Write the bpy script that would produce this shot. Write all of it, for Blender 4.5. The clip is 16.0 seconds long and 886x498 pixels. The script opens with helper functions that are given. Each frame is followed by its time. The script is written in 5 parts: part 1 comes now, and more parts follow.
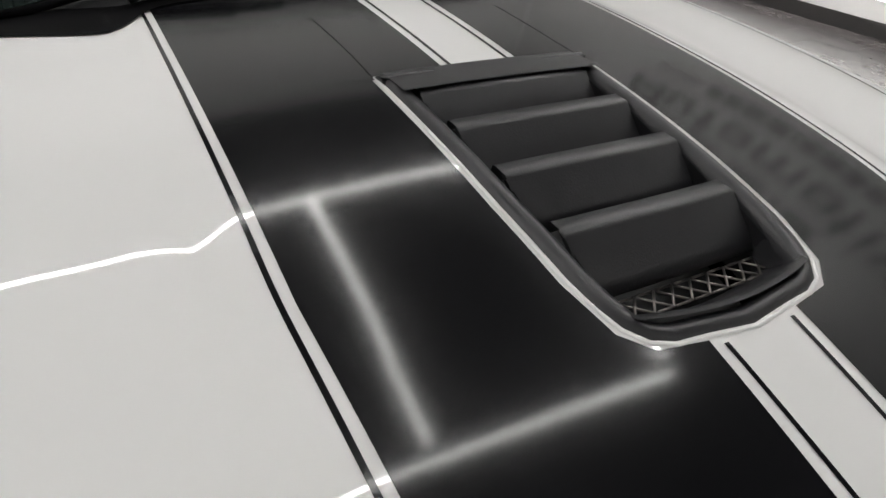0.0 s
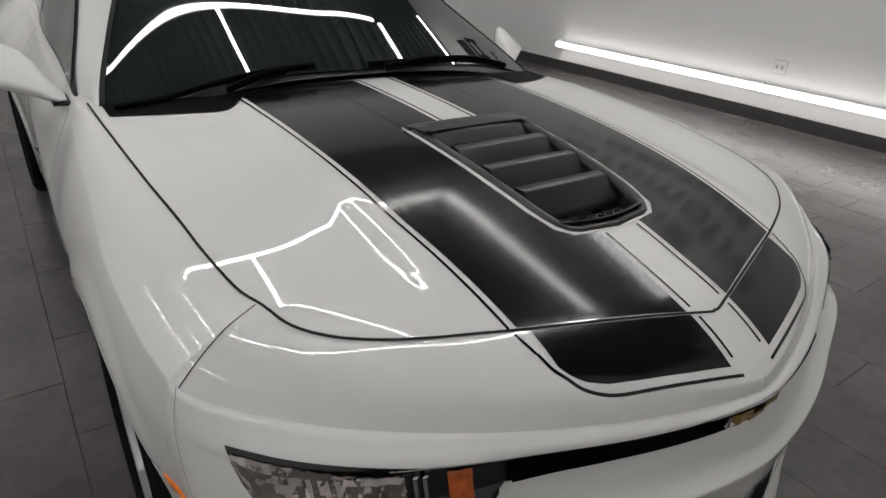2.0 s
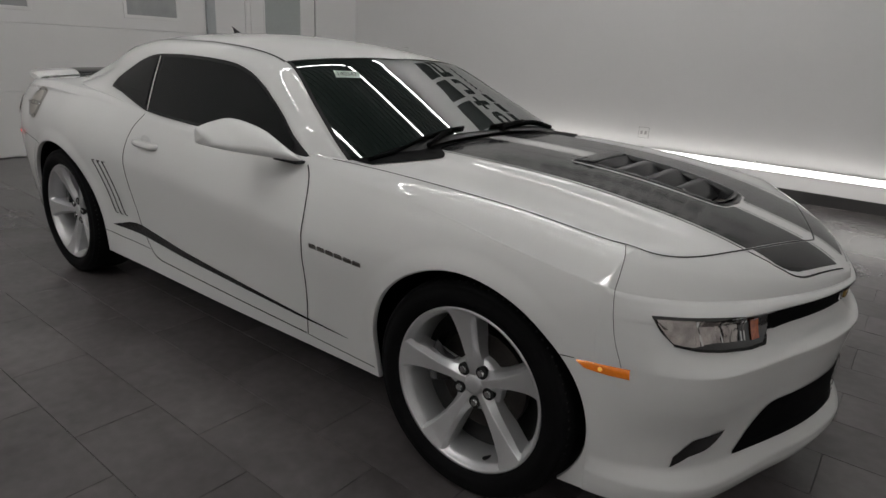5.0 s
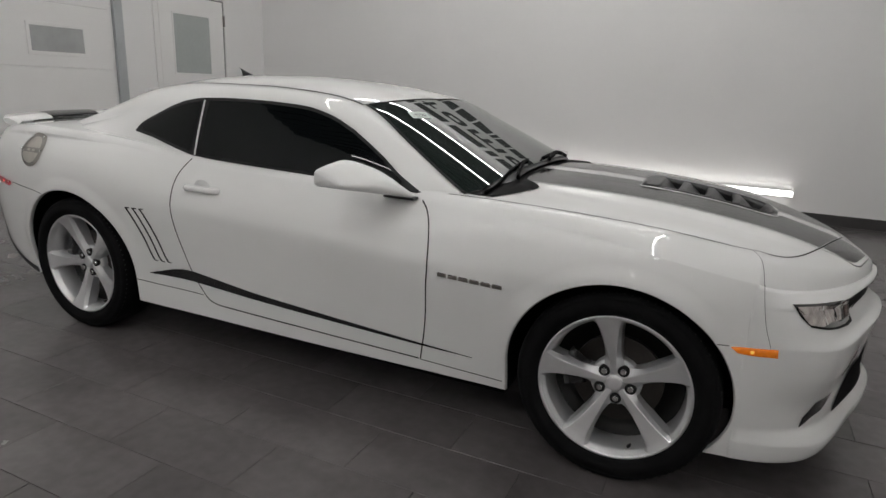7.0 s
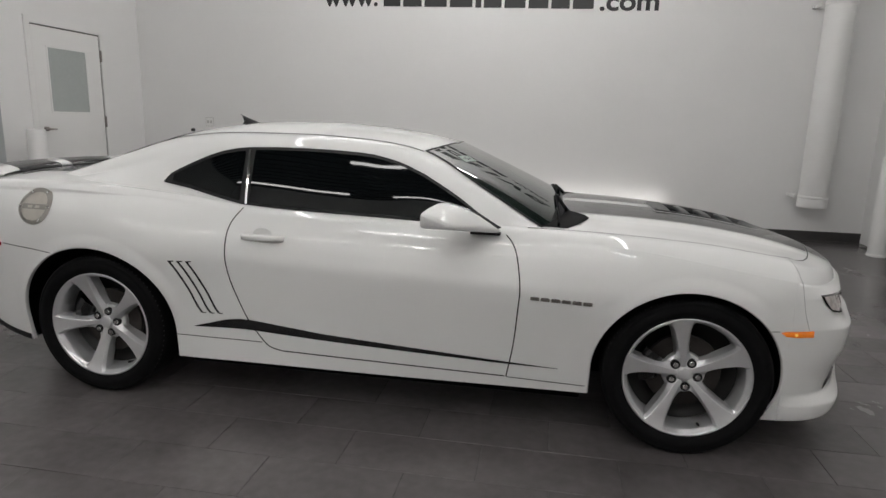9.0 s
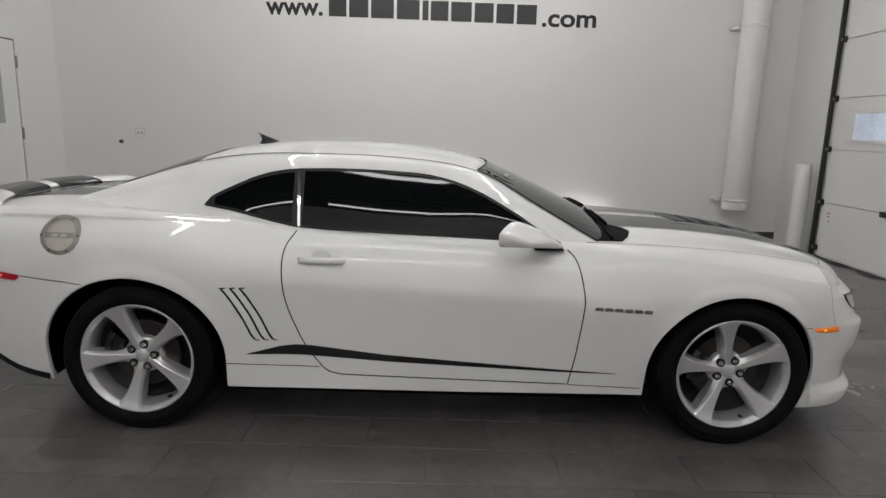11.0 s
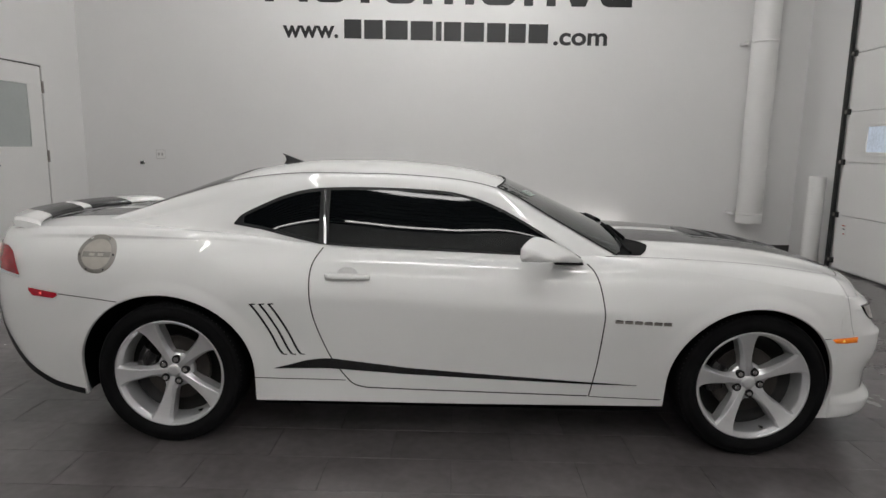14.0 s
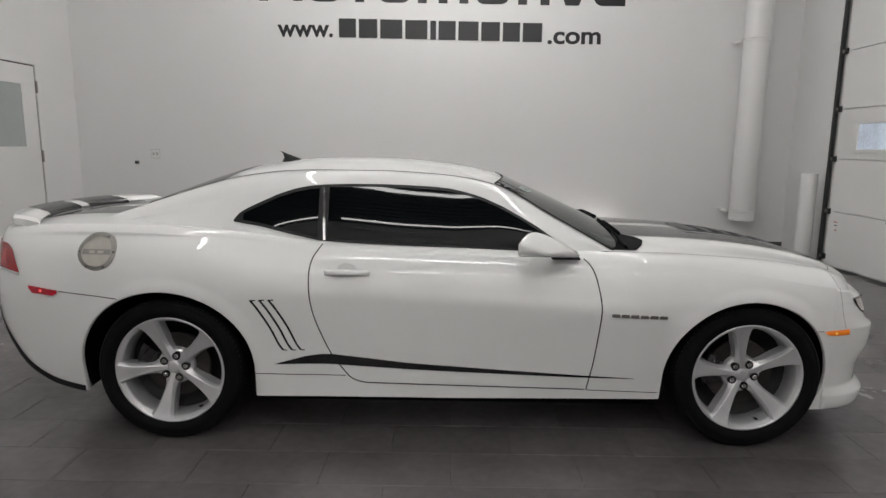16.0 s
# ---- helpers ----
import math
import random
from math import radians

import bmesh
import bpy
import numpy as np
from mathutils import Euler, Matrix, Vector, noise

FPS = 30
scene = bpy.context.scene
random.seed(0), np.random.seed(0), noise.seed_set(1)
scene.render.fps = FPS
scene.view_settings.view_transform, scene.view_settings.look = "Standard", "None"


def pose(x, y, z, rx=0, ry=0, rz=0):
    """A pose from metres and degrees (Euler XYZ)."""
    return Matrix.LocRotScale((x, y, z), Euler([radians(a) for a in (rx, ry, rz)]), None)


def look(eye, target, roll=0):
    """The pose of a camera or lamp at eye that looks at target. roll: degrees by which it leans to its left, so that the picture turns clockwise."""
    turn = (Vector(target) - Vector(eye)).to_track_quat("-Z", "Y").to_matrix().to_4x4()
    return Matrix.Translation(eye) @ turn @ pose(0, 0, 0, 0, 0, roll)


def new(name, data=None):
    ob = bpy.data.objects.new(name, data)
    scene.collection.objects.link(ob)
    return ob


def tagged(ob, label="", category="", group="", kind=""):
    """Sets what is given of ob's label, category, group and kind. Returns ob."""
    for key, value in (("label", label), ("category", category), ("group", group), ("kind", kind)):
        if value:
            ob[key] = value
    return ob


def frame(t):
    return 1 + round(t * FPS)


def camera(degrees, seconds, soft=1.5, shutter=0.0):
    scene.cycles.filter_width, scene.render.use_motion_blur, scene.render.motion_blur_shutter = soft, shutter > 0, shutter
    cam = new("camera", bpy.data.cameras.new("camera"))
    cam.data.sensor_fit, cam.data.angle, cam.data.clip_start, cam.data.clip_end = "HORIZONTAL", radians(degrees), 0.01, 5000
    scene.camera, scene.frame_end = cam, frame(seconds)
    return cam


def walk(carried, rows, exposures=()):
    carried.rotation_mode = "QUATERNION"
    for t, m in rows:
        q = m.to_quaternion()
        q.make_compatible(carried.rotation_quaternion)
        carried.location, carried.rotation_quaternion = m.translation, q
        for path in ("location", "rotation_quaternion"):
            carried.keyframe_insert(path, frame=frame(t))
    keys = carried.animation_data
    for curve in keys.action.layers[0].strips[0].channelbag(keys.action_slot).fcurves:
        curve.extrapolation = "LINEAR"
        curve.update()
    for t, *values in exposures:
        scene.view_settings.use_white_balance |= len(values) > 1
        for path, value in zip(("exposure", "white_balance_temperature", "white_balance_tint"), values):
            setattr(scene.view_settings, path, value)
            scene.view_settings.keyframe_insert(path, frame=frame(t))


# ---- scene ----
cam = camera(71.6, 16.0)
EXPOSURES = [(0, -0.16), (1, -0.12), (2, -0.46), (2.5, -0.69), (3, -0.83), (3.5, -0.95), (4, -0.93), (6.5, -0.42), (7, -0.36), (8, -0.36), (9, -0.19), (12, -0.2), (16, -0.2)]
PATH = [
    (0, (0.737, -0.517, 1.306), (-0.687, 0.296, 0.161), 3.9),
    (0.5, (0.8, -0.596, 1.346), (-0.608, 0.258, 0.211), 4.1),
    (1, (0.925, -0.71, 1.394), (-0.512, 0.219, 0.359), 3.9),
    (1.5, (1.049, -0.832, 1.39), (-0.398, 0.166, 0.436), 3.7),
    (2, (1.201, -1.007, 1.413), (-0.225, 0.077, 0.523), 3.7),
    (2.5, (1.225, -1.184, 1.384), (-0.197, 0.005, 0.632), 3.4),
    (3, (1.192, -1.372, 1.363), (-0.194, -0.102, 0.679), 3.1),
    (3.5, (1.215, -1.64, 1.362), (-0.123, -0.308, 0.703), 3.1),
    (4, (1.222, -1.865, 1.382), (-0.072, -0.486, 0.732), 2.9),
    (4.2, (1.172, -1.946, 1.359), (-0.099, -0.542, 0.715), 3.0),
    (6.3, (0.569, -2.764, 1.37), (-0.367, -1.085, 0.818), 2.6),
    (6.5, (0.476, -2.808, 1.375), (-0.424, -1.105, 0.835), 2.5),
    (7, (0.272, -2.974, 1.375), (-0.54, -1.22, 0.862), 2.4),
    (7.5, (0.093, -3.162, 1.4), (-0.6, -1.353, 0.903), 2.1),
    (8, (-0.129, -3.26, 1.395), (-0.707, -1.406, 0.918), 1.8),
    (8.5, (-0.382, -3.378, 1.411), (-0.838, -1.481, 0.971), 1.6),
    (9, (-0.64, -3.555, 1.429), (-0.967, -1.625, 1.019), 1.6),
    (9.5, (-0.86, -3.618, 1.431), (-1.071, -1.67, 1.03), 1.4),
    (9.7, (-0.963, -3.613, 1.434), (-1.13, -1.662, 1.026), 1.6),
    (12, (-1.499, -3.77, 1.504), (-1.47, -1.802, 1.146), 1.1),
    (12.5, (-1.502, -3.791, 1.504), (-1.521, -1.822, 1.155), 0.9),
    (13, (-1.472, -3.776, 1.498), (-1.518, -1.806, 1.155), 0.9),
    (13.5, (-1.466, -3.769, 1.501), (-1.51, -1.798, 1.164), 0.9),
    (14, (-1.456, -3.766, 1.489), (-1.494, -1.794, 1.157), 0.8),
    (14.5, (-1.461, -3.761, 1.48), (-1.491, -1.789, 1.149), 0.7),
    (15, (-1.478, -3.775, 1.479), (-1.502, -1.803, 1.146), 0.7),
    (15.5, (-1.476, -3.774, 1.459), (-1.495, -1.802, 1.124), 0.6),
    (16, (-1.476, -3.798, 1.475), (-1.495, -1.826, 1.142), 0.6),
]
walk(cam, [(t, look(eye, target, roll)) for t, eye, target, roll in PATH], exposures=EXPOSURES)

# ---- light ----
world = bpy.data.worlds.new("World")
scene.world = world
world.use_nodes = True
world.node_tree.nodes["Background"].inputs["Color"].default_value = (0.9, 0.95, 1.0, 1)
world.node_tree.nodes["Background"].inputs["Strength"].default_value = 0.05


# ---- materials ----
def shader(name, color, rough=0.5, metal=0.0, coat=0.0, vary=0.0, scale=6.0, bump=0.0, bump_scale=60.0, rough_vary=0.0, coat_rough=0.03, ior=1.5, spec=0.5):
    """A Principled material with a coarse and a fine variation of colour and roughness and fine relief."""
    m = bpy.data.materials.new(name)
    m.use_nodes = True
    nt = m.node_tree
    b = nt.nodes["Principled BSDF"]
    b.inputs["Base Color"].default_value = (*color, 1)
    b.inputs["Roughness"].default_value = rough
    b.inputs["Metallic"].default_value = metal
    b.inputs["Coat Weight"].default_value = coat
    b.inputs["Coat Roughness"].default_value = coat_rough
    b.inputs["IOR"].default_value = ior
    b.inputs["Specular IOR Level"].default_value = spec
    co = nt.nodes.new("ShaderNodeTexCoord")
    if vary or rough_vary:
        n1 = nt.nodes.new("ShaderNodeTexNoise")
        n1.inputs["Scale"].default_value = scale
        n1.inputs["Detail"].default_value = 6
        n2 = nt.nodes.new("ShaderNodeTexNoise")
        n2.inputs["Scale"].default_value = scale * 14
        n2.inputs["Detail"].default_value = 4
        nt.links.new(co.outputs["Object"], n1.inputs["Vector"])
        nt.links.new(co.outputs["Object"], n2.inputs["Vector"])
        mean = nt.nodes.new("ShaderNodeMath")
        mean.operation = "MULTIPLY_ADD"
        nt.links.new(n2.outputs["Fac"], mean.inputs[0])
        mean.inputs[1].default_value = 0.35
        nt.links.new(n1.outputs["Fac"], mean.inputs[2])
        if vary:
            mr = nt.nodes.new("ShaderNodeMapRange")
            mr.inputs[1].default_value, mr.inputs[2].default_value = 0.4, 1.0
            mr.inputs[3].default_value, mr.inputs[4].default_value = 1 - vary, 1 + vary
            nt.links.new(mean.outputs[0], mr.inputs[0])
            mul = nt.nodes.new("ShaderNodeVectorMath")
            mul.operation = "SCALE"
            mul.inputs[0].default_value = color
            nt.links.new(mr.outputs[0], mul.inputs["Scale"])
            nt.links.new(mul.outputs[0], b.inputs["Base Color"])
        if rough_vary:
            mr = nt.nodes.new("ShaderNodeMapRange")
            mr.inputs[1].default_value, mr.inputs[2].default_value = 0.4, 1.0
            mr.inputs[3].default_value, mr.inputs[4].default_value = rough - rough_vary, rough + rough_vary
            nt.links.new(mean.outputs[0], mr.inputs[0])
            nt.links.new(mr.outputs[0], b.inputs["Roughness"])
    if bump:
        n3 = nt.nodes.new("ShaderNodeTexNoise")
        n3.inputs["Scale"].default_value = bump_scale
        n3.inputs["Detail"].default_value = 3
        nt.links.new(co.outputs["Object"], n3.inputs["Vector"])
        bp = nt.nodes.new("ShaderNodeBump")
        bp.inputs["Strength"].default_value = bump
        bp.inputs["Distance"].default_value = 0.002
        nt.links.new(n3.outputs["Fac"], bp.inputs["Height"])
        nt.links.new(bp.outputs[0], b.inputs["Normal"])
    return m


def glow(name, color, strength):
    m = bpy.data.materials.new(name)
    m.use_nodes = True
    nt = m.node_tree
    b = nt.nodes["Principled BSDF"]
    b.inputs["Base Color"].default_value = tuple(0.8 * c for c in color) + (1,)
    b.inputs["Emission Color"].default_value = (*color, 1)
    b.inputs["Emission Strength"].default_value = strength
    return m


M_PAINT = shader("white_paint", (0.80, 0.80, 0.79), 0.6, coat=1.0, rough_vary=0.03, scale=3, coat_rough=0.008, spec=0.0)
M_VINYL = shader("black_vinyl", (0.006, 0.006, 0.007), 0.22, coat=0.66, coat_rough=0.105, ior=1.2, bump=0.05, bump_scale=160, spec=0.25)
M_GLASS = shader("tinted_glass", (0.003, 0.004, 0.0045), 0.02, ior=1.27)
M_SEAM = shader("shut_line", (0.004, 0.004, 0.004), 0.8)
M_RUBBER = shader("tyre_rubber", (0.007, 0.007, 0.0075), 0.65, ior=1.16, vary=0.25, scale=12, bump=0.25, bump_scale=180)
M_TRIM = shader("black_plastic", (0.010, 0.010, 0.011), 0.40, ior=1.38, bump=0.3, bump_scale=400, vary=0.2)
M_GLOSS = shader("gloss_black", (0.006, 0.006, 0.007), 0.12, coat=0.6)
M_ALLOY = shader("silver_alloy", (0.72, 0.72, 0.73), 0.36, metal=0.72, coat=0.5, vary=0.05, scale=20, coat_rough=0.08, bump=0.05, bump_scale=300)
M_STEEL = shader("brake_steel", (0.3, 0.28, 0.26), 0.35, metal=1.0, vary=0.2, scale=9)
M_COWL = shader("cowl_plastic", (0.004, 0.004, 0.0045), 0.5, ior=1.2, vary=0.2, spec=0.12)
M_SCREEN = shader("windscreen_glass", (0.008, 0.014, 0.012), 0.02, ior=1.68)
M_LOUVRE = shader("satin_plastic", (0.020, 0.020, 0.022), 0.32, ior=1.5, bump=0.2, bump_scale=400, vary=0.2)
M_DARK = shader("dark_metal", (0.03, 0.03, 0.03), 0.5, metal=0.4, vary=0.3)
M_CHROME = shader("chrome", (0.75, 0.75, 0.75), 0.08, metal=1.0)
M_WALL = shader("wall_paint", (0.78, 0.775, 0.77), 0.55, vary=0.02, scale=1.2, bump=0.12, bump_scale=90)
M_WALLW = shader("white_enamel", (0.78, 0.775, 0.765), 0.4, vary=0.02, scale=2, bump=0.05)
M_GROUT = shader("grout", (0.075, 0.071, 0.070), 0.9, vary=0.2)
M_BASE = shader("dark_base", (0.045, 0.043, 0.042), 0.5, vary=0.15)
M_BLACK = shader("black_letters", (0.01, 0.01, 0.011), 0.4)
M_TUBE = glow("led_tube", (1.0, 0.97, 0.94), 6.4)
M_LAMP = glow("ceiling_led", (1.0, 0.985, 0.965), 37.0)


# ---- mesh helpers ----
def mesh_of(name, verts, faces, smooth=True):
    me = bpy.data.meshes.new(name)
    me.from_pydata([tuple(map(float, v)) for v in verts], [], [tuple(map(int, f)) for f in faces])
    if smooth:
        me.polygons.foreach_set("use_smooth", [True] * len(me.polygons))
    me.update()
    return me


def part(name, me, material, parent=None, label=""):
    """Links a mesh, or a bmesh, as one object under a thing or a part."""
    if isinstance(me, bmesh.types.BMesh):
        bm, me = me, bpy.data.meshes.new(name)
        bm.to_mesh(me)
        bm.free()
    me.materials.append(material)
    ob = new(name, me)
    ob.parent = parent
    return tagged(ob, label) if label else ob


def empty(name, label, category, group="", kind="", at=(0, 0, 0)):
    ob = new(name)
    ob.location = at
    ob.empty_display_size = 0.1
    return tagged(ob, label, category, group, kind)


def boxes(*items, bevel=0.0):
    """A bmesh of boxes (x0, x1, y0, y1, z0, z1), with bevelled edges."""
    bm = bmesh.new()
    for x0, x1, y0, y1, z0, z1 in items:
        m = Matrix.Translation(((x0 + x1) / 2, (y0 + y1) / 2, (z0 + z1) / 2)) @ Matrix.Diagonal((x1 - x0, y1 - y0, z1 - z0, 1))
        bmesh.ops.create_cube(bm, size=1, matrix=m)
    if bevel:
        bmesh.ops.bevel(bm, geom=bm.edges[:], offset=bevel, segments=2, affect="EDGES", profile=0.5)
    return bm


def rod(a, b, r, r2=None, n=24, bevel=0.0):
    """A round rod from a to b."""
    a, b = Vector(a), Vector(b)
    bm = bmesh.new()
    m = Matrix.Translation((a + b) / 2) @ (b - a).to_track_quat("Z", "Y").to_matrix().to_4x4()
    bmesh.ops.create_cone(bm, cap_ends=True, segments=n, radius1=r, radius2=r if r2 is None else r2, depth=(b - a).length, matrix=m)
    for f in bm.faces:
        f.smooth = len(f.verts) == 4
    if bevel:
        bmesh.ops.bevel(bm, geom=[e for e in bm.edges if any(len(f.verts) > 4 for f in e.link_faces)], offset=bevel, segments=2, affect="EDGES", profile=0.5)
    return bm


def grid_faces(nu, nv, close_u=False, flip=False):
    out = []
    for i in range(nu if close_u else nu - 1):
        for j in range(nv - 1):
            a, b = i * nv + j, ((i + 1) % nu) * nv + j
            f = (a, b, b + 1, a + 1)
            out.append(f[::-1] if flip else f)
    return out


def turned(profile, n=64, axis="y"):
    """Verts and faces of a body of revolution about y, from (radius, offset) pairs."""
    vs = []
    for i in range(n):
        a = 2 * math.pi * i / n
        vs += [(r * math.cos(a), o, r * math.sin(a)) for r, o in profile]
    return vs, grid_faces(n, len(profile), close_u=True)


def curve_of(xs, ys, soft=0.0):
    """A smooth monotone curve through points (Fritsch-Carlson), softened over a length."""
    xs, ys = np.array(xs, float), np.array(ys, float)
    order = np.argsort(xs)
    xs, ys = xs[order], ys[order]
    h, d = np.diff(xs), np.diff(ys) / np.diff(xs)
    m = np.zeros(len(xs))
    m[0], m[-1] = d[0], d[-1]
    for i in range(1, len(xs) - 1):
        if d[i - 1] * d[i] > 0:
            w1, w2 = 2 * h[i] + h[i - 1], h[i] + 2 * h[i - 1]
            m[i] = (w1 + w2) / (w1 / d[i - 1] + w2 / d[i])

    x = np.linspace(xs[0], xs[-1], 1601)
    i = np.clip(np.searchsorted(xs, x) - 1, 0, len(xs) - 2)
    t = (x - xs[i]) / h[i]
    table = (ys[i] * (1 + 2 * t) * (1 - t) ** 2 + h[i] * m[i] * t * (1 - t) ** 2 + ys[i + 1] * t * t * (3 - 2 * t) - h[i] * m[i + 1] * t * t * (1 - t)).tolist()
    x0, k = float(xs[0]), 1600 / float(xs[-1] - xs[0])
    if soft:
        n = int(3 * soft * k)
        w = np.exp(-0.5 * (np.arange(-n, n + 1) / (soft * k)) ** 2)
        t = np.array(table)
        a, b = t[0] + (t[1] - t[0]) * np.arange(-n, 0), t[-1] + (t[-1] - t[-2]) * np.arange(1, n + 1)
        table = np.convolve(np.concatenate([a, t, b]), w / w.sum(), "valid").tolist()

    def f(q):
        u = (q - x0) * k
        if u <= 0:
            return table[0]
        if u >= 1600:
            return table[1600]
        n = int(u)
        return table[n] + (table[n + 1] - table[n]) * (u - n)
    return f


# ---- the room ----
X0, X1, Y0, Y1, ZC = -6.87, 3.42, -7.0, 5.2, 5.4
tagged(part("wall_north", boxes((X0 - 0.2, X1 + 0.2, Y1, Y1 + 0.2, 0, ZC)), M_WALL), "plain white painted showroom wall", "wall", kind="structure")
# an unseen closing wall; its distance and white are set for bounce on the car side
tagged(part("wall_south", boxes((X0 - 0.2, X1 + 0.2, Y0 - 0.2, Y0, 0, ZC)), M_WALL), "plain white painted showroom wall", "wall", kind="structure")
tagged(part("wall_west", boxes((X0 - 0.2, X0, Y0, Y1, 0, ZC)), M_WALL), "white painted wall with doors", "wall", kind="structure")
tagged(part("wall_east", boxes((X1, X1 + 0.2, Y0, Y1, 0, ZC)), M_WALL), "white wall round the garage door", "wall", kind="structure")
RIBS = [(X0, X1, Y0 + 0.05 + 0.2 * k, Y0 + 0.14 + 0.2 * k, ZC - 0.045, ZC) for k in range(61)]
tagged(part("ceiling", boxes((X0 - 0.2, X1 + 0.2, Y0 - 0.2, Y1 + 0.2, ZC, ZC + 0.2), *RIBS), shader("ceiling_paint", (0.06, 0.06, 0.06), 0.8, vary=0.1)), "dark ribbed metal ceiling with rows of tube lamps", "ceiling", kind="structure")
tagged(part("floor", boxes((X0 - 0.2, X1 + 0.2, Y0 - 0.2, Y1 + 0.2, -0.2, -0.004)), M_GROUT), "dark grey tiled showroom floor", "floor", kind="structure")
tagged(part("baseboard", boxes((X0, X1, Y1 - 0.012, Y1, 0, 0.125)), M_BASE), "dark grey tile baseboard", "baseboard", kind="structure")

# lamps under the ceiling; the last two runs are added unseen to lift the side light
LZ = 5.0
RUNS = [((-3.5, -2.2), (-3.5, 3.0)), ((0.38, -3.0), (0.38, 3.1)), ((-3.5, 0.5), (0.25, 0.5)), ((-3.5, 3.05), (0.25, 3.05)), ((-4.45, 4.60), (0.25, 4.60)), ((-3.5, -3.0), (0.25, -3.0)), ((-3.5, -4.6), (0.6, -4.6)), ((-3.5, -6.2), (0.6, -6.2)), ((1.0, -6.2), (3.0, -6.2)), ((-6.4, -6.2), (-3.9, -6.2))]
for (xa, ya), (xb, yb) in RUNS:
    d = Vector((xb - xa, yb - ya, 0)).normalized() * 0.05
    lamp = empty("ceiling_lamp", "long white tube lamp hung under the ceiling", "lamp", "ceiling lamps", at=(xa, ya, LZ))
    end = Vector((xb - xa, yb - ya, 0))
    part("tube", rod(d, end - d, 0.0305), M_LAMP, lamp)
    part("housing", boxes((min(d.x, end.x - d.x) - 0.02, max(d.x, end.x - d.x) + 0.02, min(d.y, end.y - d.y) - 0.02, max(d.y, end.y - d.y) + 0.02, 0.03, 0.06)), M_WALLW, lamp)
    for k in (0.1, 0.9):
        part("hanger", rod(end * k + Vector((0, 0, 0.05)), end * k + Vector((0, 0, ZC - LZ)), 0.006, n=8), M_DARK, lamp)

wl = empty("wall_lamp", "long glowing tube lamp along the foot of the wall", "lamp", at=(0, 5.10, 0.33))
part("tube", rod((-4.67, 0, 0), (-1.915, 0, 0), 0.032), M_TUBE, wl)
part("tube", rod((-1.90, 0, 0), (0.94, 0, 0), 0.032), M_TUBE, wl)
for xa, xb in ((-4.69, -1.915), (-1.90, 0.96)):
    part("housing", boxes((xa, xb, 0.040, 0.066, -0.034, 0.034), bevel=0.004), M_WALLW, wl)
for x in (-4.67, -3.3, -1.9075, -0.5, 0.94):
    part("bracket", boxes((x - 0.008, x + 0.008, 0.0, 0.1, -0.05, 0.05), bevel=0.003), M_WALLW, wl)


# ---- lettering on the wall ----
def letters(name, text, size, x0, x1, z, y, material, parent, bold=0.0, depth=0.004):
    """Raised letters of the built-in font, fitted between x0 and x1 on a wall that faces -y."""
    cu = bpy.data.curves.new(name, "FONT")
    cu.body, cu.size, cu.extrude, cu.offset = text, size, depth / 2, bold
    tmp = new("tmp", cu)
    bpy.context.view_layer.update()
    me = bpy.data.meshes.new_from_object(tmp.evaluated_get(bpy.context.evaluated_depsgraph_get()))
    bpy.data.objects.remove(tmp)
    co = np.array([v.co[:] for v in me.vertices])
    lo, hi = co[:, 0].min(), co[:, 0].max()
    for v in me.vertices:
        v.co = (x0 + (v.co.x - lo) / (hi - lo) * (x1 - x0), y - depth / 2 - v.co.z, z + v.co.y)
    me.update()
    return part(name, me, material, parent)


sign = empty("wall_lettering", "large black raised lettering on the white wall", "sign", at=(0, Y1 - 0.001, 0))


def glyph(c, x0, x1, z, h=0.40, w=0.125):
    """The bars of one wide letter."""
    m, t = (x0 + x1) / 2, z + h
    if c == "t":
        return [(m - w / 2, m + w / 2, z, t + 0.15), (x0, m - w / 2, t - 0.11, t), (m + w / 2, x1, t - 0.11, t)]
    if c == "i":
        return [(x0, x1, z, t), (x0, x1, t + 0.06, t + 0.15)]
    if c == "m":
        return [(x0, x0 + w, z, t - w), (m - w / 2, m + w / 2, z, t - w), (x1 - w, x1, z, t - w), (x0, x1, t - w, t)]
    if c == "u":
        return [(x0, x0 + w, z + w, t), (x1 - w, x1, z + w, t), (x0 + w, x1 - w, z, z + w)]
    if c == "o":
        return [(x0, x0 + w, z + w, t - w), (x1 - w, x1, z + w, t - w), (x0 + w, x1 - w, z, z + w), (x0 + w, x1 - w, t - w, t)]
    if c == "e":
        return [(x0, x0 + w, z + w, t - w), (x0 + w, x1, z, z + w * 0.85), (x0 + w, x1 - w, t - w * 0.85, t), (x0 + w, x1, z + h * 0.42, z + h * 0.6), (x1 - w, x1, z + h * 0.6, t - w)]
    return [(x0, x0 + w, z, t + 0.02), (x1 - w, x1, z, t + 0.02), (x0, x1, t + 0.02, t + 0.15), (x0 + w, x1 - w, z + 0.12, z + 0.12 + w)]


